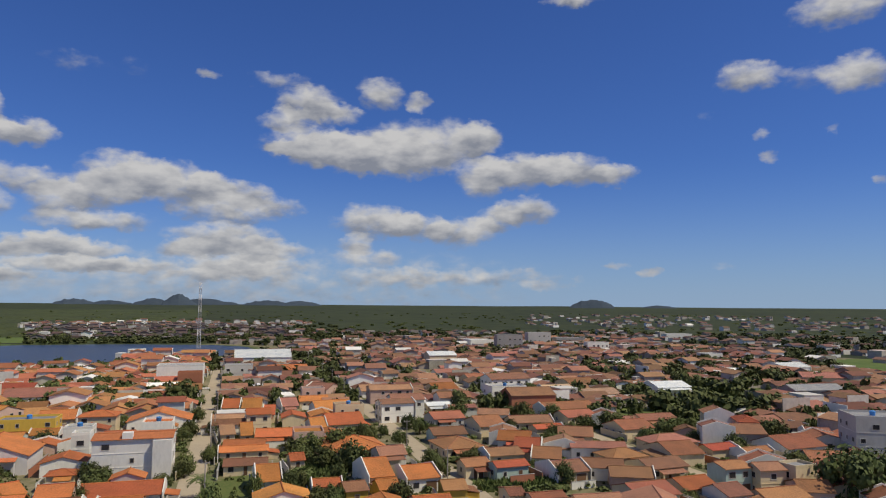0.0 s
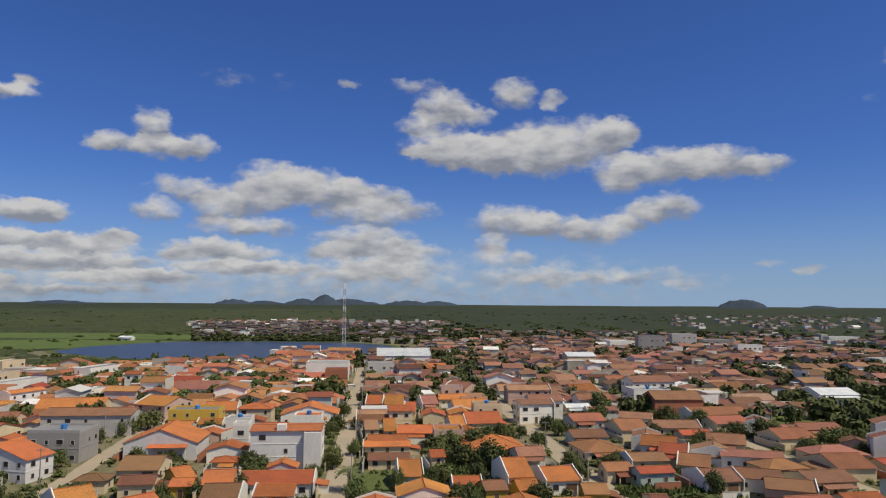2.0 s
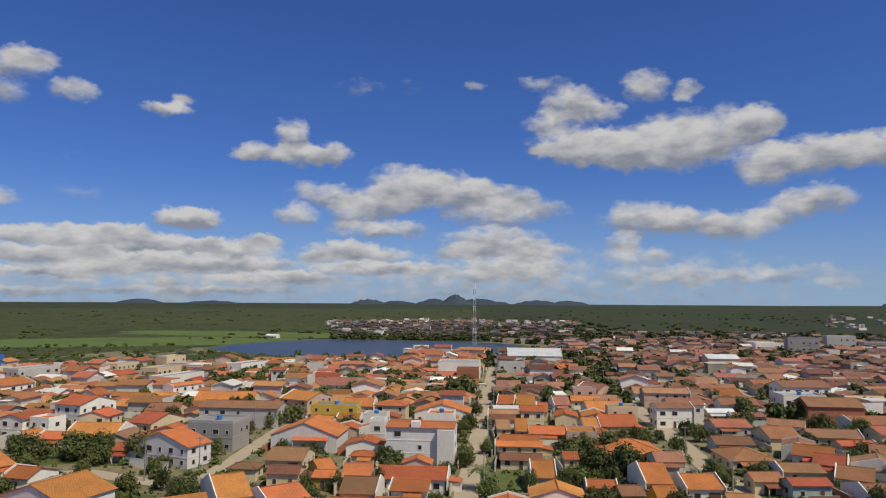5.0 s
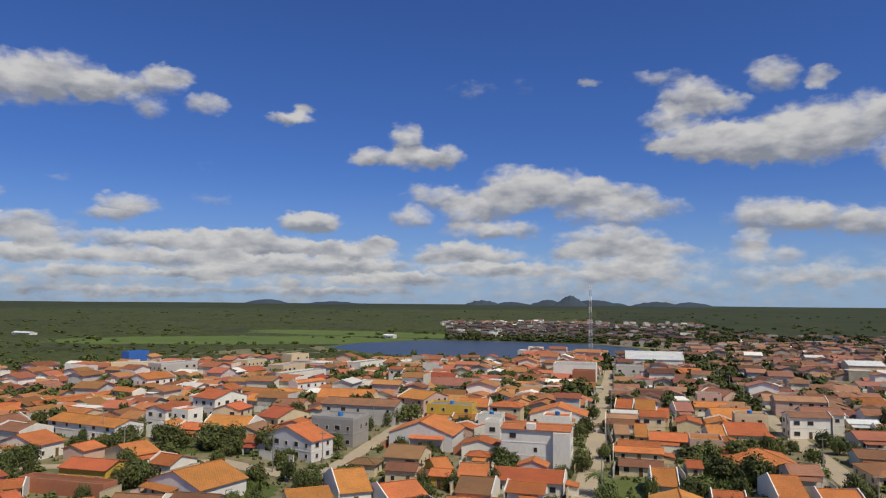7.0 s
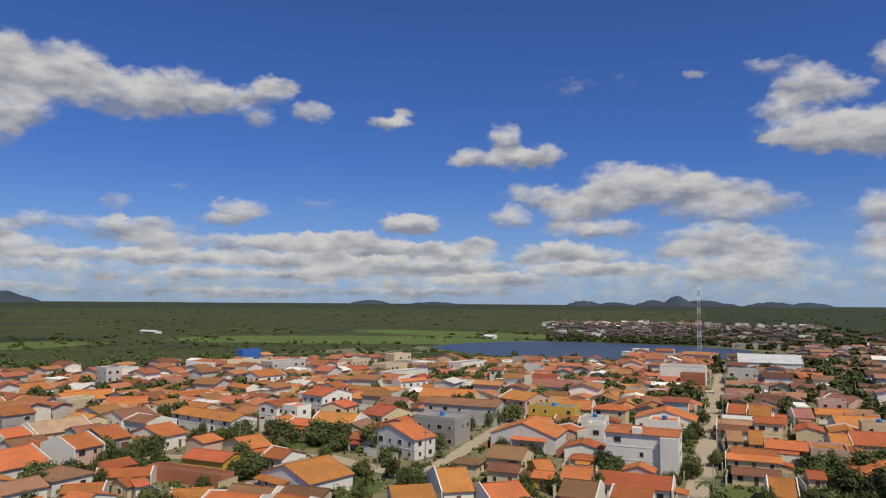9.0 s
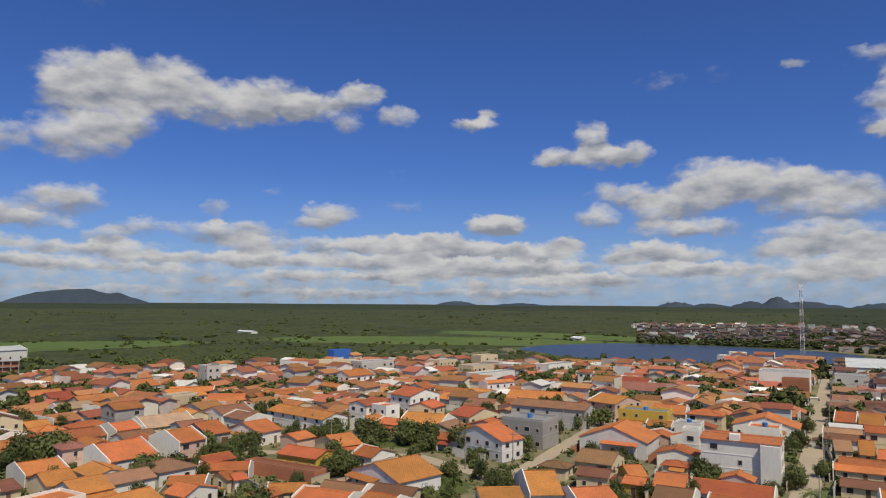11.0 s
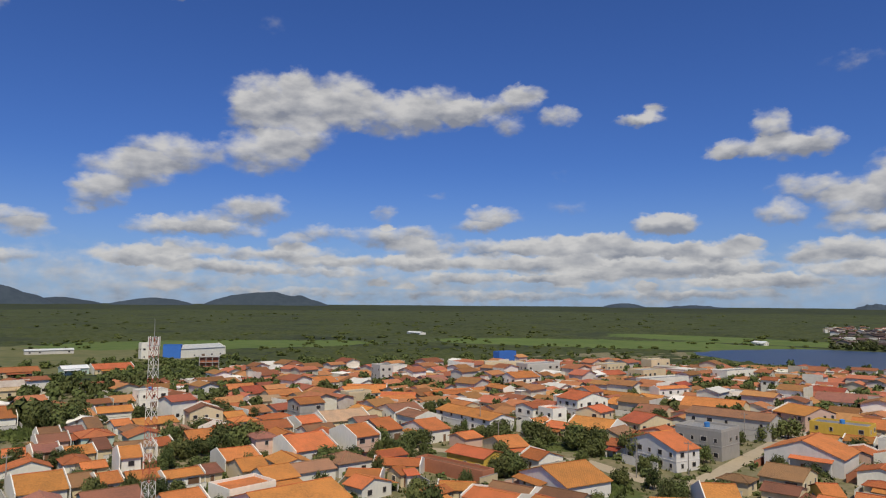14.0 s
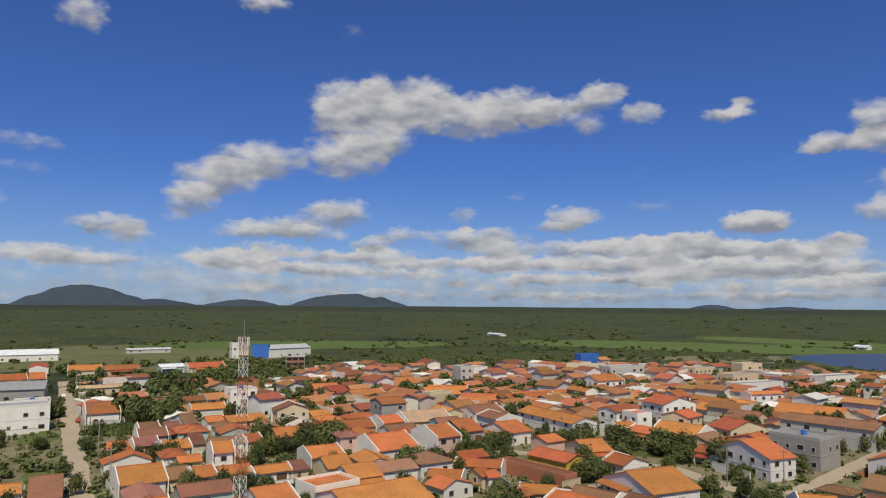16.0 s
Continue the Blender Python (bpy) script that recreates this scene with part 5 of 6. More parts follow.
def trunk_mesh(seed):
    q = random.Random(seed)
    g = Geo()
    g.bar((0, 0, -0.1), (0.02, 0.01, 0.42), 0.055, sides=7, r2=0.04)
    for i in range(5):
        a = i * 1.26 + q.uniform(-0.3, 0.3)
        g.bar((0.02, 0.01, q.uniform(0.28, 0.42)), (0.45 * math.cos(a), 0.45 * math.sin(a), q.uniform(0.65, 0.9)), 0.03, sides=5, r2=0.012)
    return g.mesh("trunk", BARK)


CROWNS = [crown_mesh(s) for s in range(8)]
TRUNKS = [trunk_mesh(s) for s in range(3)]


def palm_meshes():
    g, k = Geo(), Geo()
    for i in range(8):
        z0, z1 = i / 8 * 0.72, (i + 1) / 8 * 0.72
        g.bar((0, 0, z0), (0, 0, z1), 0.035, sides=7, r2=0.03)
    for i in range(17):
        a, droop = i * 2.4, 0.2 + 0.5 * (i % 5) / 5
        for s in range(7):
            t0, t1 = s / 7, (s + 1) / 7
            p0 = Vector((math.cos(a) * t0 * 0.55, math.sin(a) * t0 * 0.55, 0.72 + 0.28 * t0 - droop * t0 * t0))
            p1 = Vector((math.cos(a) * t1 * 0.55, math.sin(a) * t1 * 0.55, 0.72 + 0.28 * t1 - droop * t1 * t1))
            side = Vector((-math.sin(a), math.cos(a), -0.25)) * 0.11 * (1 - 0.7 * abs(t0 - 0.4))
            side2 = Vector((math.sin(a), -math.cos(a), -0.25)) * 0.11 * (1 - 0.7 * abs(t0 - 0.4))
            for sd in (side, side2):
                g2 = p0.lerp(p1, 0.45)
                k.face((p0, g2, g2 + sd + (p1 - p0) * 0.5, p0 + sd))
    return g.mesh("trunk", BARK), k.mesh("crown", LEAF)


PALM = palm_meshes()
TREES = [0]


WOODS = []


def tree(x, y, h, r, kind="a"):
    """Asks for a tree; kind: a broad, b narrow and light, p palm."""
    WOODS.append((math.hypot(x, y), x, y, h, r, kind))


def grow(x, y, h, r, kind):
    i = TREES[0]
    TREES[0] += 1
    label = {"a": "leafy dark green tree among the houses", "b": "slender light green young tree", "p": "small green palm with arching fronds"}[kind]
    ob = tagged(new("palm" if kind == "p" else "tree"), label, "palm" if kind == "p" else "tree", group="trees of the town")
    ob.matrix_world = pose(x, y, 0, 0, 0, i * 77.0)
    trunk, crown = (PALM if kind == "p" else (TRUNKS[i % 3], CROWNS[i % 8]))
    sx = Matrix.Diagonal((h if kind == "p" else r * 1.05, h if kind == "p" else r * 1.05, h * (1.0 if kind == "p" else 0.86), 1))
    part("trunk", trunk, ob, at=sx)
    part("crown", crown, ob, at=sx)
    return ob


tree(28.1, 169.8, 8.0, 5.0, 'a')
tree(21.6, 173.2, 6.5, 4.5, 'a')
tree(17.0, 180.1, 5.0, 4.0, 'a')
tree(-9.8, 172.5, 5.0, 3.0, 'a')
tree(-13.1, 217.2, 5.0, 3.0, 'a')
tree(-5.1, 187.5, 4.0, 2.4, 'a')
tree(-5.1, 225.2, 4.0, 2.6, 'a')
tree(45.9, 195.5, 5.0, 3.0, 'a')
tree(44.7, 212.8, 3.5, 2.0, 'a')
tree(121.5, 116.0, 12.5, 8.0, 'a')
tree(131.5, 117.5, 11.0, 6.5, 'a')
tree(-143.6, 140.8, 5.0, 3.2, 'a')
tree(-141.7, 144.5, 5.0, 3.0, 'a')
tree(-141.9, 159.5, 4.0, 3.5, 'a')
tree(-137.0, 164.1, 4.0, 3.5, 'a')
tree(-106.7, 136.9, 5.5, 2.6, 'b')
tree(-128.2, 177.0, 5.0, 4.0, 'a')
tree(-138.3, 179.5, 4.0, 3.5, 'a')
tree(-106.3, 168.6, 6.0, 4.0, 'a')
tree(-112.8, 159.6, 4.0, 3.0, 'a')
tree(-69.8, 227.5, 7.0, 5.0, 'a')
tree(-74.0, 221.0, 6.0, 4.0, 'a')
tree(-75.2, 178.5, 5.0, 3.0, 'a')
tree(-47.8, 213.0, 6.0, 3.5, 'a')
tree(-47.2, 199.3, 5.0, 3.0, 'a')
tree(-49.4, 177.3, 4.5, 2.8, 'a')
tree(-10.1, 176.8, 5.5, 3.2, 'a')
tree(-11.5, 223.5, 5.5, 3.2, 'a')
tree(-11.0, 250.3, 5.5, 3.2, 'a')
tree(-5.1, 152.6, 6.0, 3.6, 'p')
tree(-4.9, 229.2, 4.5, 2.6, 'a')
tree(-4.3, 189.2, 4.5, 2.6, 'a')
tree(27.9, 188.4, 8.0, 5.5, 'a')
tree(19.7, 189.1, 6.5, 5.0, 'a')
tree(16.2, 191.3, 5.0, 4.0, 'a')
tree(-33.8, 269.6, 5.0, 4.0, 'a')
tree(-27.5, 278.4, 5.0, 4.0, 'a')
tree(-18.9, 273.2, 5.0, 4.0, 'a')
tree(-109.0, 223.1, 6.0, 4.0, 'a')
tree(-118.2, 230.1, 5.0, 4.0, 'a')
tree(-143.7, 336.6, 6.0, 4.0, 'a')
tree(-67.5, 324.6, 6.0, 4.0, 'a')
tree(-81.5, 163.9, 3.5, 2.4, 'a')
tree(-132.3, 109.5, 5.0, 4.0, 'a')
tree(-271.3, 233.3, 6.0, 4.0, 'a')
tree(-320.3, 292.8, 6.0, 5.0, 'a')
tree(-306.3, 317.1, 6.0, 6.0, 'a')
tree(-314.8, 313.1, 6.0, 6.0, 'a')
tree(-186.1, 240.9, 5.0, 4.0, 'a')
tree(-172.8, 234.3, 5.0, 4.0, 'a')
tree(-184.5, 51.5, 5.0, 3.2, 'a')
tree(-192.9, 55.7, 5.0, 3.0, 'a')
tree(-180.2, 39.8, 5.0, 2.5, 'a')
tree(-274.2, 57.0, 6.0, 3.2, 'a')
tree(-244.1, 76.1, 9.0, 5.0, 'a')
tree(-238.0, 78.5, 9.0, 5.5, 'a')
tree(-240.5, 83.8, 8.0, 5.0, 'a')
tree(-256.5, 92.2, 7.0, 4.0, 'a')
tree(-308.3, 91.2, 5.0, 3.5, 'a')
tree(-309.6, 79.0, 5.0, 3.5, 'a')
tree(-182.9, 62.7, 5.0, 3.5, 'a')
tree(-184.1, 66.2, 5.0, 3.5, 'a')
tree(-177.8, 89.7, 5.0, 3.0, 'a')
tree(-171.9, 91.2, 5.5, 3.6, 'a')
tree(-173.7, 96.8, 5.0, 3.4, 'a')
tree(-172.8, 101.5, 5.5, 3.6, 'a')
tree(-166.6, 103.1, 5.0, 3.4, 'a')
tree(-342.3, 140.2, 6.0, 4.0, 'a')
tree(-332.7, 144.6, 6.0, 4.0, 'a')
tree(-298.9, 151.4, 5.0, 4.0, 'a')
tree(-141.3, 70.9, 3.5, 2.4, 'a')
tree(-147.0, 62.9, 3.5, 2.2, 'a')
tree(-133.8, 104.6, 5.0, 3.4, 'a')
tree(-133.6, 101.4, 5.0, 3.0, 'a')
tree(-217.4, 42.3, 4.0, 3.0, 'a')
tree(-209.4, 51.9, 3.5, 2.4, 'b')
tree(-163.0, 38.7, 5.0, 2.4, 'a')
tree(-278.7, 183.8, 6.0, 4.0, 'a')
tree(-314.2, 229.0, 6.0, 4.0, 'a')
tree(156.2, 234.9, 8.0, 6.0, 'a')
tree(160.2, 255.7, 8.0, 6.0, 'a')
tree(168.8, 233.1, 8.0, 6.0, 'a')
tree(172.7, 226.1, 8.0, 6.0, 'a')
tree(173.9, 216.2, 8.0, 6.0, 'a')
tree(180.1, 213.0, 8.0, 6.0, 'a')
tree(192.6, 217.0, 8.0, 6.0, 'a')
tree(204.6, 274.7, 9.0, 7.0, 'a')
tree(202.3, 257.6, 9.0, 7.0, 'a')
tree(186.8, 307.3, 7.0, 5.0, 'a')
tree(234.4, 280.0, 9.0, 7.0, 'a')
tree(264.2, 297.0, 9.0, 7.0, 'a')
tree(137.4, 237.7, 6.0, 5.0, 'a')
tree(136.9, 266.9, 6.0, 4.5, 'a')
tree(107.6, 226.1, 6.0, 4.0, 'a')
tree(110.2, 207.6, 5.0, 4.0, 'a')
tree(116.3, 180.6, 5.0, 4.0, 'a')
tree(87.8, 181.3, 5.0, 4.0, 'a')
tree(47.3, 167.9, 5.0, 3.0, 'a')
tree(46.9, 159.5, 5.0, 3.0, 'a')
tree(55.8, 211.1, 5.0, 3.0, 'a')
tree(54.7, 221.1, 5.0, 3.0, 'a')
tree(46.9, 326.0, 6.0, 4.0, 'a')
tree(46.5, 305.8, 6.0, 4.0, 'a')
tree(45.6, 284.7, 6.0, 4.0, 'a')
tree(51.2, 389.8, 6.0, 4.0, 'a')
tree(79.6, 321.6, 6.0, 4.0, 'a')
tree(85.8, 300.4, 5.0, 4.0, 'a')
tree(34.6, 209.8, 4.0, 2.6, 'a')
tree(138.6, 198.5, 4.5, 3.0, 'a')
tree(-250.4, 75.3, 10.0, 6.0, 'a')
tree(-242.7, 77.7, 10.0, 6.0, 'a')
tree(-236.5, 80.3, 9.0, 6.0, 'a')
tree(-239.1, 85.5, 8.0, 5.0, 'a')
tree(-177.6, 101.6, 8.0, 5.0, 'a')
tree(-167.6, 101.9, 8.0, 5.0, 'a')
tree(-161.6, 103.5, 7.0, 4.5, 'a')
tree(-196.5, 105.5, 6.0, 4.0, 'a')
tree(-136.5, 108.4, 6.0, 4.0, 'a')
tree(-136.1, 113.5, 5.0, 4.0, 'a')
tree(-172.7, 107.3, 8.0, 5.0, 'a')
tree(-138.6, 106.7, 6.0, 3.5, 'a')
tree(-139.4, 139.1, 6.0, 3.5, 'a')
tree(-229.2, 235.3, 6.0, 5.0, 'a')
tree(-220.6, 124.5, 7.0, 6.0, 'a')
tree(-241.3, 129.8, 6.0, 5.0, 'a')
tree(-108.7, 170.4, 8.0, 5.0, 'a')
tree(-104.4, 171.7, 7.0, 4.5, 'a')
tree(-183.5, 239.6, 7.0, 5.0, 'a')
tree(-112.5, 143.0, 6.0, 3.0, 'b')
tree(-113.6, 242.0, 7.0, 4.5, 'a')
t_rng = random.Random(3)
for gx, gy, gr, count in ((165, 230, 60, 14), (215, 285, 60, 16), (130, 300, 40, 10), (90, 240, 20, 9), (-95, 172, 10, 5), (-125, 168, 10, 5), (-22, 298, 9, 6), (46, 330, 5, 4), (45, 360, 5, 4), (46, 395, 5, 4), (46, 430, 5, 4), (-330, 130, 22, 9), (-185, 100, 9, 4)):
    for k in range(count):
        a, r = t_rng.uniform(0, 6.283), gr * math.sqrt(t_rng.random())
        if clear(gx + r * math.cos(a), gy + r * math.sin(a), 0.5):
            tree(gx + r * math.cos(a), gy + r * math.sin(a), t_rng.uniform(4.5, 8.5), t_rng.uniform(3.0, 5.5))
for gx, gy in GAPS:
    if math.hypot(gx, gy) < 360:
        for k in range(t_rng.randrange(1, 4)):
            tree(gx + t_rng.uniform(-4, 4), gy + t_rng.uniform(-4, 4), t_rng.uniform(3.0, 6.5), t_rng.uniform(2.2, 4.2), "a" if t_rng.random() < 0.9 else "b")
made = 0
for k in range(9000):
    if made >= 330:
        break
    a, r = radians(t_rng.uniform(-50, 82)), 135 + 330 * t_rng.random() ** 1.2
    x, y = -r * math.sin(a), r * math.cos(a)
    if r < town_edge(x, y) and clear(x, y, 0.25):
        tree(x, y, t_rng.uniform(3, 6), t_rng.uniform(1.6, 3.2), "a" if t_rng.random() < 0.85 else "b")
        made += 1


# the nearest trees stand alone, the others in one mass
WOODS.sort()
for dist, *args in WOODS[:295]:
    grow(*args)
CROWN_DATA = [([tuple(v.co) for v in c.vertices], [tuple(p.vertices) for p in c.polygons]) for c in [crown_mesh(s, 260, 0.5) for s in (31, 32, 33)] + [crown_mesh(s, 80, 0.42) for s in (41, 42, 43)]]


def leafy(g, x, y, h, r, i, coarse=0):
    verts, faces = CROWN_DATA[i % 3 + 3 * coarse]
    m, k = pose(x, y, ground_height(math.hypot(x, y), math.atan2(y, x)), 0, 0, i * 61.0) @ Matrix.Diagonal((r * 1.25, r * 1.25, h * 0.9, 1)), len(g.v)
    g.v += [tuple(m @ Vector(v)) for v in verts]
    g.f += [tuple(k + j for j in f) for f in faces]


mass = Geo()
for i, (dist, x, y, h, r, kind) in enumerate(WOODS[295:]):
    leafy(mass, x, y, h, r, i)
    mass.bar((x, y, -0.1), (x, y, h * 0.5), 0.16)
mass.m = [0] * len(mass.f)
tagged(new("trees_in_town", mass.mesh("trees_in_town", LEAF)), "dark green trees scattered through the town", "trees", kind="stuff")


def beyond_town(x, y):
    r = math.hypot(x, y)
    if not off_lake(x, y):
        return False
    a = math.degrees(math.atan2(-x, y))
    return r > town_edge(x, y) + 15


MEADOWS = [(-380, 640, 200, 90, 20), (-300, 830, 210, 70, -12), (-620, 330, 170, 80, 60), (-560, 160, 150, 120, 10), (420, 375, 75, 32, 42)]


def in_meadow(x, y):
    """Below one inside a meadow."""
    best = 9.0
    for cx, cy, rx, ry, turn in MEADOWS:
        c, k = math.cos(radians(turn)), math.sin(radians(turn))
        u, v = (x - cx) * c + (y - cy) * k, -(x - cx) * k + (y - cy) * c
        best = min(best, math.hypot(u / rx, v / ry))
    return best


def scrub_height(x, y):
    """Crowns of scrub that run together, open glades between them."""
    if not beyond_town(x, y):
        return -0.6
    for hx, hy, outer, inner in FAR_FOOTPRINTS:
        if math.hypot(x - hx, y - hy) < outer + 9:
            return -0.6
    patch = noise.noise(Vector((x / 140, y / 140, 4.0))) + 0.5 * noise.noise(Vector((x / 45, y / 45, 8.0)))
    cover = max(0.0, min(1.0, 0.75 + 1.4 * patch)) * max(0.0, min(1.0, (in_meadow(x, y) - 0.85) * 4))
    crown = 0.5 + noise.noise(Vector((x / 9, y / 9, 1.0))) + 0.55 * noise.noise(Vector((x / 3.7, y / 3.7, 6.0)))
    return -0.25 + cover * max(0.0, crown) * 2.7


FAR_FOOTPRINTS = [fp for fp in FOOTPRINTS if math.hypot(fp[0], fp[1]) > 330]
scrub = Geo()
rows_, cols_ = 270, 420
for j in range(rows_):
    r = 350 * math.exp(0.0078 * j)
    for i in range(cols_):
        a = radians(2 + 0.205 * i + 0.09 * math.sin(j * 2.4))
        x, y = -r * math.sin(a), r * math.cos(a)
        scrub.v.append((x, y, ground_height(r, math.atan2(y, x)) + scrub_height(x, y)))
for j in range(rows_ - 1):
    for i in range(cols_ - 1):
        k = j * cols_ + i
        if max(scrub.v[k][2], scrub.v[k + 1][2], scrub.v[k + cols_][2], scrub.v[k + cols_ + 1][2]) > -0.2:
            scrub.f.append((k, k + cols_, k + cols_ + 1, k + 1)[::-1])
scrub_mesh = scrub.mesh("scrub", SCRUB)
scrub_mesh.shade_smooth()
tagged(new("scrub", scrub_mesh), "low olive green scrub covering the plain beyond town", "scrub", kind="stuff")
brush, b_rng = Geo(), random.Random(8)
for i, (x, y) in enumerate(scatter(520, 5, 88, 380, 800, 1.0, lambda x, y: beyond_town(x, y) and in_meadow(x, y) > 0.6)):
    r = b_rng.uniform(1.3, 3.2)
    leafy(brush, x, y, r * b_rng.uniform(0.8, 1.2), r, i, 1)
tagged(new("bushes", brush.mesh("bushes", BUSH)), "low green bushes on the plain beyond town", "bushes", kind="stuff")
wild = Geo()
for i, (x, y) in enumerate(scatter(620, -52, 88, 800, 2600, 1.1, lambda x, y: beyond_town(x, y) and noise.noise(Vector((x / 260, y / 260, 2))) > 0.0)):
    r = b_rng.uniform(3, 7)
    leafy(wild, x, y, b_rng.uniform(2.2, 4.2), r, i, 1)
tagged(new("thickets", wild.mesh("thickets", BUSH)), "dark low thickets of bush reaching to the horizon", "thickets", kind="stuff")
far, f_rng = Geo(), random.Random(28)
for i, (x, y) in enumerate(scatter(1500, -50, 2, 380, 1000, 1.0, lambda x, y: off_lake(x, y) and noise.noise(Vector((x / 90, y / 90, 5))) > -0.12)):
    leafy(far, x, y, f_rng.uniform(3.5, 8), f_rng.uniform(2.6, 5.5), i, 1)
for i, (x, y) in enumerate(scatter(520, -8, 14, 735, 1300, 2.2, off_lake)):
    leafy(far, x, y, f_rng.uniform(3.5, 6), f_rng.uniform(2.6, 5.5), i, 1)
tagged(new("trees_in_town", far.mesh("trees_in_town", LEAF)), "dark green trees among the far houses", "trees", kind="stuff")
edge, e_rng = Geo(), random.Random(18)
for i, (x, y) in enumerate(scatter(430, -2, 78, 290, 500, 1.0, lambda x, y: clear(x, y, 0.3) and off_lake(x, y))):
    leafy(edge, x, y, e_rng.uniform(3.0, 6.5), e_rng.uniform(2.0, 4.0), i)
tagged(new("trees_in_town", edge.mesh("trees_in_town", LEAF)), "green trees between the houses at the town's edge", "trees", kind="stuff")


# ---- weeds and tall grass ----
def tufts(name, spots, size, label, mat):
    g, q = Geo(), random.Random(len(spots))
    for x, y in spots:
        h = q.uniform(*size)
        for k in range(5):
            a, d = q.uniform(0, 6.283), q.uniform(0, h * 0.7)
            px, py = x + d * math.cos(q.uniform(0, 6.28)), y + d * math.sin(q.uniform(0, 6.28))
            w = h * q.uniform(0.25, 0.5)
            tip = (px + q.uniform(-0.4, 0.4) * h, py + q.uniform(-0.4, 0.4) * h, h * q.uniform(0.6, 1.0))
            g.face(((px - w * math.cos(a), py - w * math.sin(a), 0.0), (px + w * math.cos(a), py + w * math.sin(a), 0.0), tip))
    tagged(new(name, g.mesh(name, mat)), label, "weeds", kind="stuff")


def open_land(x, y):
    return not inside_any(x, y, -1, 0.2) and not on_road(x, y)


def inside_any(x, y, skip, pad=0.3):
    for i, (hx, hy, a, w, d) in enumerate(PLOTS):
        if i == skip:
            continue
        dx, dy = x - hx, y - hy
        if abs(dx) > 25 or abs(dy) > 25:
            continue
        u, v = dx * math.cos(a) + dy * math.sin(a), -dx * math.sin(a) + dy * math.cos(a)
        if abs(u) < w / 2 + pad and abs(v) < d / 2 + pad:
            return True
    return False


def on_road(x, y):
    for x0, y0, x1, y1, wd in ROADS:
        a, b, p = Vector((x0, y0)), Vector((x1, y1)), Vector((x, y))
        t = max(0.0, min(1.0, (p - a).dot(b - a) / (b - a).length_squared))
        if (a.lerp(b, t) - p).length < wd / 2:
            return True
    return False


tufts("weeds", [p for p in scatter(9000, -51, 84, 128, 330, 1.2) if open_land(*p)], (0.3, 1.1), "weeds and low shrubs in the yards", LEAF)
shrubs, s_rng = Geo(), random.Random(14)
for i, (x, y) in enumerate([p for p in scatter(2600, -51, 84, 128, 340, 1.2) if open_land(*p)]):
    rr = s_rng.uniform(0.6, 1.7)
    leafy(shrubs, x, y, rr * s_rng.uniform(0.9, 1.5), rr, i, 1)
tagged(new("shrubs", shrubs.mesh("shrubs", LEAF)), "green garden shrubs between the houses", "shrubs", kind="stuff")
REEDS = []
for lx, ly, lrx, lry in LAWNS_TALL:
    REEDS += [(lx + lrx * q_rng.uniform(-1, 1), ly + lry * q_rng.uniform(-1, 1)) for k in range(int(lrx * lry * 9))]
tufts("tall_grass", [p for p in REEDS if open_land(*p)], (0.9, 1.9), "tall unmown green grass on empty plots", REED)


# ---- masts ----
def lattice(name, x, y, h, w0, w1, mats, label, bays, legs=4, turn=0.0, thick=1.0):
    ob = tagged(new(name), label, "tower")
    ob.matrix_world = pose(x, y, 0, 0, 0, turn)

    def corner(i, z):
        t = 2 * math.pi * i / legs + math.pi / 4
        r = (w0 + (w1 - w0) * z / h) / math.sqrt(2)
        return (r * math.cos(t), r * math.sin(t), z)
    for b in range(bays):
        g, z0, z1 = Geo(), h * b / bays, h * (b + 1) / bays
        for i in range(legs):
            g.bar(corner(i, z0), corner(i, z1), 0.075 * thick)
            for s in range(2):
                za, zb = z0 + (z1 - z0) * s / 2, z0 + (z1 - z0) * (s + 1) / 2
                g.bar(corner(i, za), corner((i + 1) % legs, zb), 0.034 * thick)
                g.bar(corner((i + 1) % legs, za), corner(i, zb), 0.034 * thick)
                g.bar(corner(i, zb), corner((i + 1) % legs, zb), 0.034 * thick)
        part("lattice_section", g.mesh("lattice_section", mats[b % len(mats)]), ob)
    return ob


phone = lattice("telecom_tower", -127.2, 58.5, 33.4, 1.8, 1.1, (METAL_RED, METAL_WHITE), "red and white lattice telecom tower with antennas at its top", 9, turn=20, thick=0.8)
g = Geo()
g.bar((0, 0, 33.4), (0, 0, 36.8), 0.06, sides=6, r2=0.03)
part("lightning_rod", g.mesh("lightning_rod", STEEL), phone)
panel = Geo()
panel.box(-0.12, -0.06, -0.8, 0.12, 0.06, 0.8)
panel = panel.mesh("panel_antenna", METAL_WHITE)
for k in range(6):
    part("panel_antenna", panel, phone, at=pose(1.0 * math.cos(k * 1.047), 1.0 * math.sin(k * 1.047), 32.8, 0, 0, k * 60 + 90))
g = Geo()
for k in range(12):
    g.bar((1.1 * math.cos(k * 0.5236), 1.1 * math.sin(k * 0.5236), 31.9), (1.1 * math.cos((k + 1) * 0.5236), 1.1 * math.sin((k + 1) * 0.5236), 31.9), 0.07)
part("platform_ring", g.mesh("platform_ring", STEEL), phone)

mast = lattice("radio_mast", -26.0, 586.0, 55.5, 2.8, 1.4, (STEEL, METAL_WHITE), "slender grey lattice radio mast beside the lake", 12, thick=1.9)



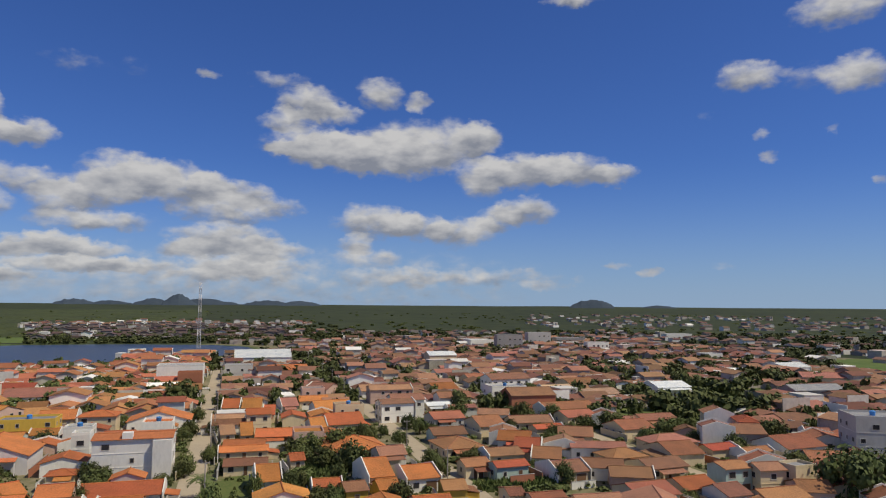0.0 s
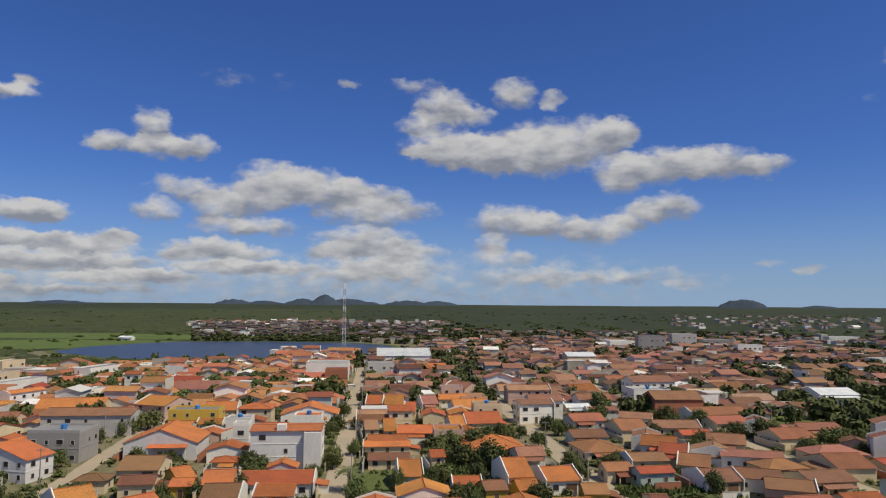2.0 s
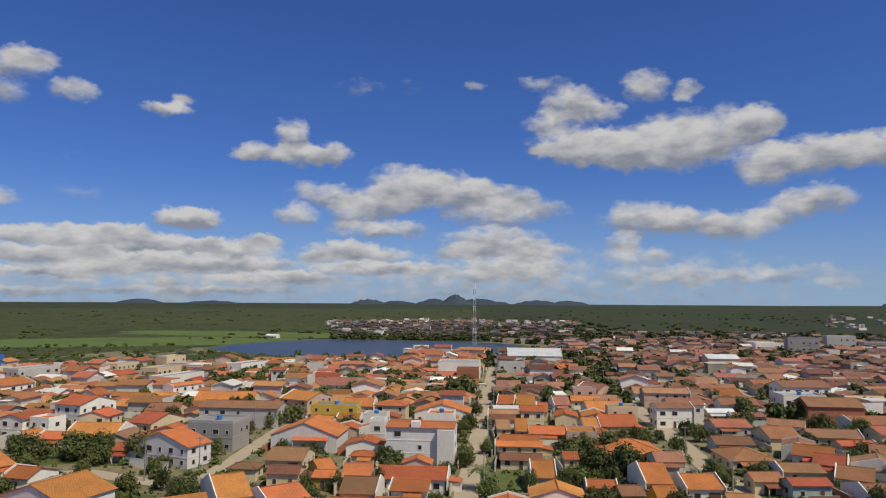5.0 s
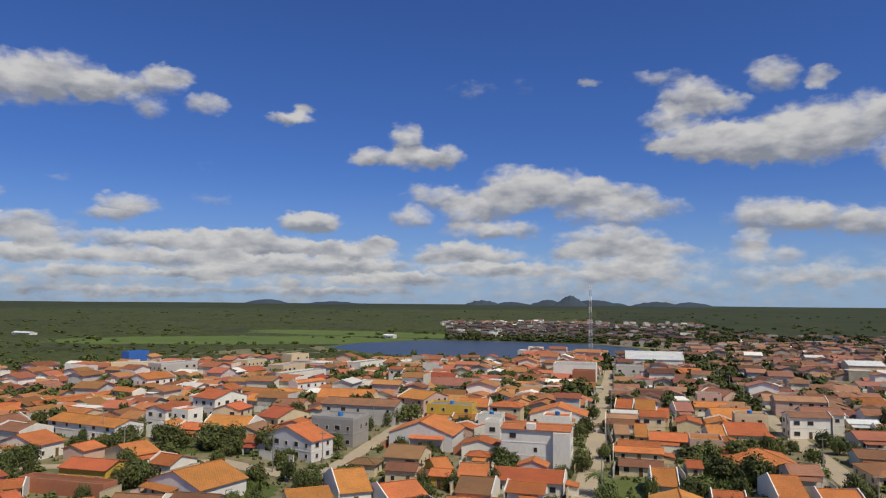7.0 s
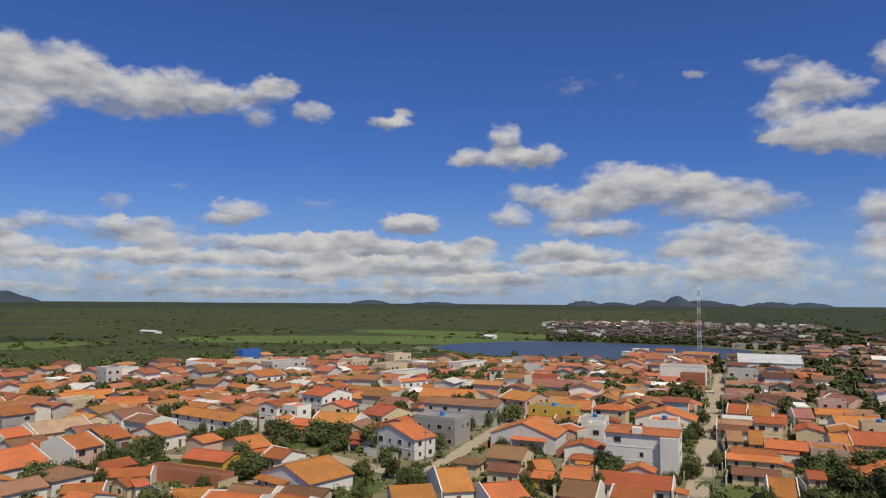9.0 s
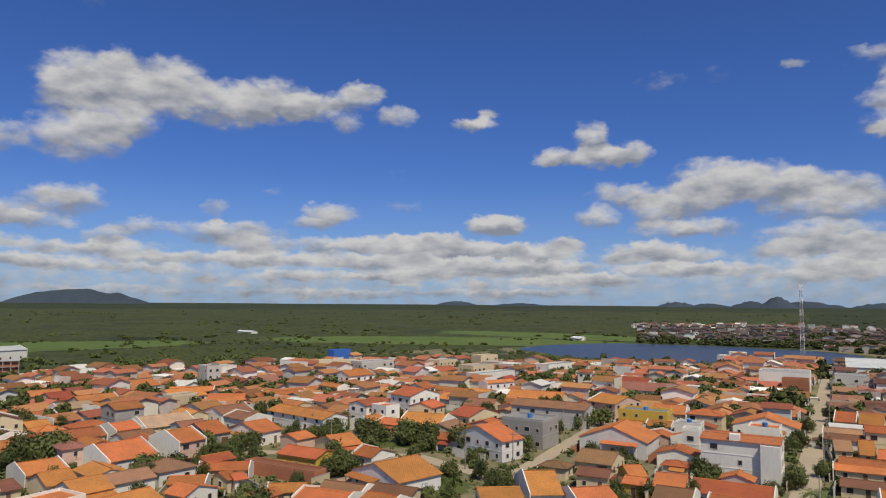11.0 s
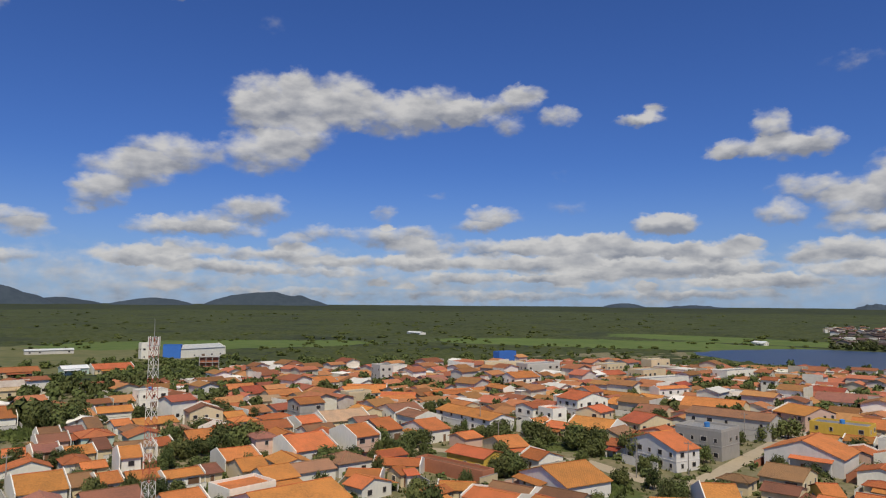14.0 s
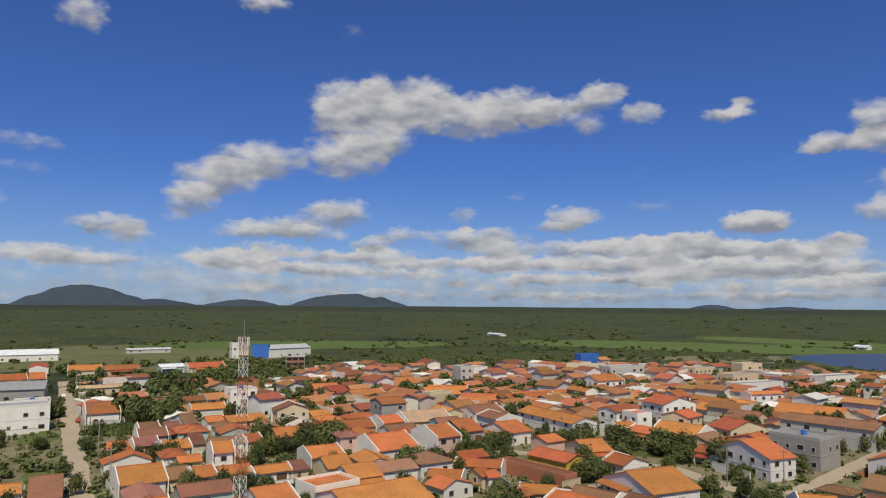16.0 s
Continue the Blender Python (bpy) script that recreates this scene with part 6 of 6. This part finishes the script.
# ---- yard walls ----
def yard_wall(x, y, turn, length, h, wall):
    """A free-standing garden wall with a coping."""
    ob = tagged(new("yard_wall"), f"low {WALL_WORDS[wall]} garden wall beside a house", "wall", group="yard walls")
    ob.matrix_world = pose(x, y, 0, 0, 0, math.degrees(turn))
    g = Geo()
    g.box(-length / 2, -0.09, -0.2, length / 2, 0.09, h)
    part("wall_panel", g.mesh("wall_panel", WALL[wall]), ob)
    g = Geo()
    g.box(-length / 2, -0.13, h, length / 2, 0.13, h + 0.08)
    part("coping", g.mesh("coping", CONCRETE), ob)


w_rng = random.Random(9)
walls = 0
for i, (hx, hy, a, w, d) in enumerate(PLOTS):
    if math.hypot(hx, hy) > 330 or walls > 230:
        continue
    wall = w_rng.choice(("white", "cream", "greywhite", "cream", "white", "pink", "brick"))
    h = w_rng.uniform(1.5, 2.3)
    gap = w_rng.uniform(2.5, 5.0)
    for side in range(3):
        if w_rng.random() < 0.35:
            continue
        if side == 0:
            u, v, length, t = 0.0, -d / 2 - gap, w * w_rng.uniform(0.7, 1.0), a
        else:
            sg = 1 if side == 1 else -1
            u, v, length, t = sg * (w / 2 + 1.2), -gap / 2, d + gap - 0.6, a + math.pi / 2
        cx, cy = hx + u * math.cos(a) - v * math.sin(a), hy + u * math.sin(a) + v * math.cos(a)
        ok = True
        for k in range(9):
            e = (k / 8 - 0.5) * length
            px, py = cx + e * math.cos(t), cy + e * math.sin(t)
            if inside_any(px, py, -1) or on_road(px, py):
                ok = False
        if ok:
            yard_wall(cx, cy, t, length, h, wall)
            walls += 1


# ---- utility poles, cars, tanks, an unfinished block ----
def utility_pole(x, y, turn):
    ob = tagged(new("utility_pole"), "grey concrete utility pole with a crossarm", "pole", group="utility poles")
    ob.matrix_world = pose(x, y, 0, 0, 0, turn)
    g = Geo()
    g.bar((0, 0, -0.3), (0, 0, 8.5), 0.16, sides=8, r2=0.10)
    part("pole", g.mesh("pole", WOOD_POST), ob)
    g = Geo()
    g.box(-0.9, -0.06, 7.9, 0.9, 0.06, 8.05)
    part("crossarm", g.mesh("crossarm", WOOD_POST), ob)
    for u in (-0.75, 0.0, 0.75):
        g = Geo()
        g.bar((u, 0, 8.05), (u, 0, 8.25), 0.05, sides=6)
        part("insulator", g.mesh("insulator", CONCRETE), ob)


for k in range(9):
    utility_pole(-4.6, 150 + 38 * k, 0)
    utility_pole(46.0, 150 + 38 * k, 0)
for k in range(6):
    utility_pole(-165 - 38 * k, 46 + 7.3 * k, 79)
for px, py in ((-71, 160), (-78, 215), (-80, 152), (-120, 151), (-144, 172)):
    utility_pole(px, py, 10)


def car(x, y, turn, paint, label):
    ob = tagged(new("car"), label, "car", group="parked cars")
    ob.matrix_world = pose(x, y, 0.06, 0, 0, turn)
    g = Geo()
    prof = [(-2.0, 0.3), (2.0, 0.3), (2.05, 0.75), (1.3, 0.9), (0.75, 1.42), (-1.0, 1.45), (-1.75, 0.95), (-2.05, 0.85)]
    for sy in (-0.82, 0.82):
        g.v += [(px, sy * (0.86 if pz > 1.2 else 1.0), pz) for px, pz in prof]
    n = len(prof)
    g.f += [tuple(range(n)), tuple(reversed(range(n, 2 * n)))] + [(i, n + i, n + (i + 1) % n, (i + 1) % n) for i in range(n)]
    part("body", g.mesh("body", paint), ob)
    g = Geo()
    g.v += [(1.2, -0.72, 0.95), (1.2, 0.72, 0.95), (0.8, 0.66, 1.38), (0.8, -0.66, 1.38)]
    g.v = [(px + 0.04, py, pz + 0.02) for px, py, pz in g.v]
    g.f.append((0, 1, 2, 3))
    part("windscreen", g.mesh("windscreen", DARK_PANE), ob)
    wheel = Geo()
    wheel.bar((0, -0.1, 0), (0, 0.1, 0), 0.31, sides=12)
    wheel = wheel.mesh("wheel", RUBBER)
    for wx in (-1.25, 1.25):
        for wy in (-0.76, 0.76):
            part("wheel", wheel, ob, at=pose(wx, wy, 0.31))


for k in range(7):
    car(-1 + k * 2.6, 347 + (k % 2) * 4, 90 + (k % 3) * 4, CAR_PAINT, "pale parked car on the open lot")
car(-259, 61.5, 170, METAL_RED, "small dark red car parked in the street")
car(-330, 72.0, 170, METAL_WHITE, "white car parked beside a wall")
car(-10.5, 260, 90, METAL_WHITE, "white car parked along the street")


def water_tank(x, y, z):
    ob = tagged(new("water_tank"), "round blue plastic water tank on a roof", "water tank", group="water tanks")
    ob.matrix_world = pose(x, y, z)
    g = Geo()
    g.bar((0, 0, 0), (0, 0, 1.1), 0.65, sides=14, r2=0.78)
    part("tank_body", g.mesh("tank_body", TANK), ob)
    g = Geo()
    g.bar((0, 0, 1.1), (0, 0, 1.35), 0.82, sides=14, r2=0.3)
    part("lid", g.mesh("lid", TANK), ob)


for k, (fx, fy, fz) in enumerate(FLATS):
    if k % 2 == 0:
        water_tank(fx, fy, fz)


def unfinished_block(x, y, turn, w, d, floors):
    ob = tagged(new("unfinished_building"), "bare brick and concrete building, not yet finished", "building")
    ob.matrix_world = pose(x, y, 0, 0, 0, turn)
    for f in range(floors + 1):
        g = Geo()
        g.box(-w / 2, -d / 2, 3 * f - 0.1, w / 2, d / 2, 3 * f + 0.15)
        part("floor_slab", g.mesh("floor_slab", CONCRETE), ob)
    for f in range(floors):
        for i in range(4):
            for sy in (-1, 1):
                g = Geo()
                cx = -w / 2 + 0.3 + i * (w - 0.6) / 3
                g.box(cx - 0.2, sy * (d / 2 - 0.3) - 0.2, 3 * f + 0.15, cx + 0.2, sy * (d / 2 - 0.3) + 0.2, 3 * f + 2.9)
                part("column", g.mesh("column", CONCRETE), ob)
        g = Geo()
        g.box(-w / 2 + 0.4, -d / 2 + 1.6, 3 * f + 0.15, w / 2 - 0.4, d / 2 - 0.6, 3 * f + 2.9)
        part("brick_wall", g.mesh("brick_wall", WALL["brick"]), ob)
        g = Geo()
        g.box(-w / 2 + 0.5, -d / 2 + 0.1, 3 * f + 0.15, w / 2 - 0.5, -d / 2 + 0.25, 3 * f + 1.1)
        part("brick_railing", g.mesh("brick_railing", WALL["brick"]), ob)


unfinished_block(-371, 203, 60, 11, 8, 3)
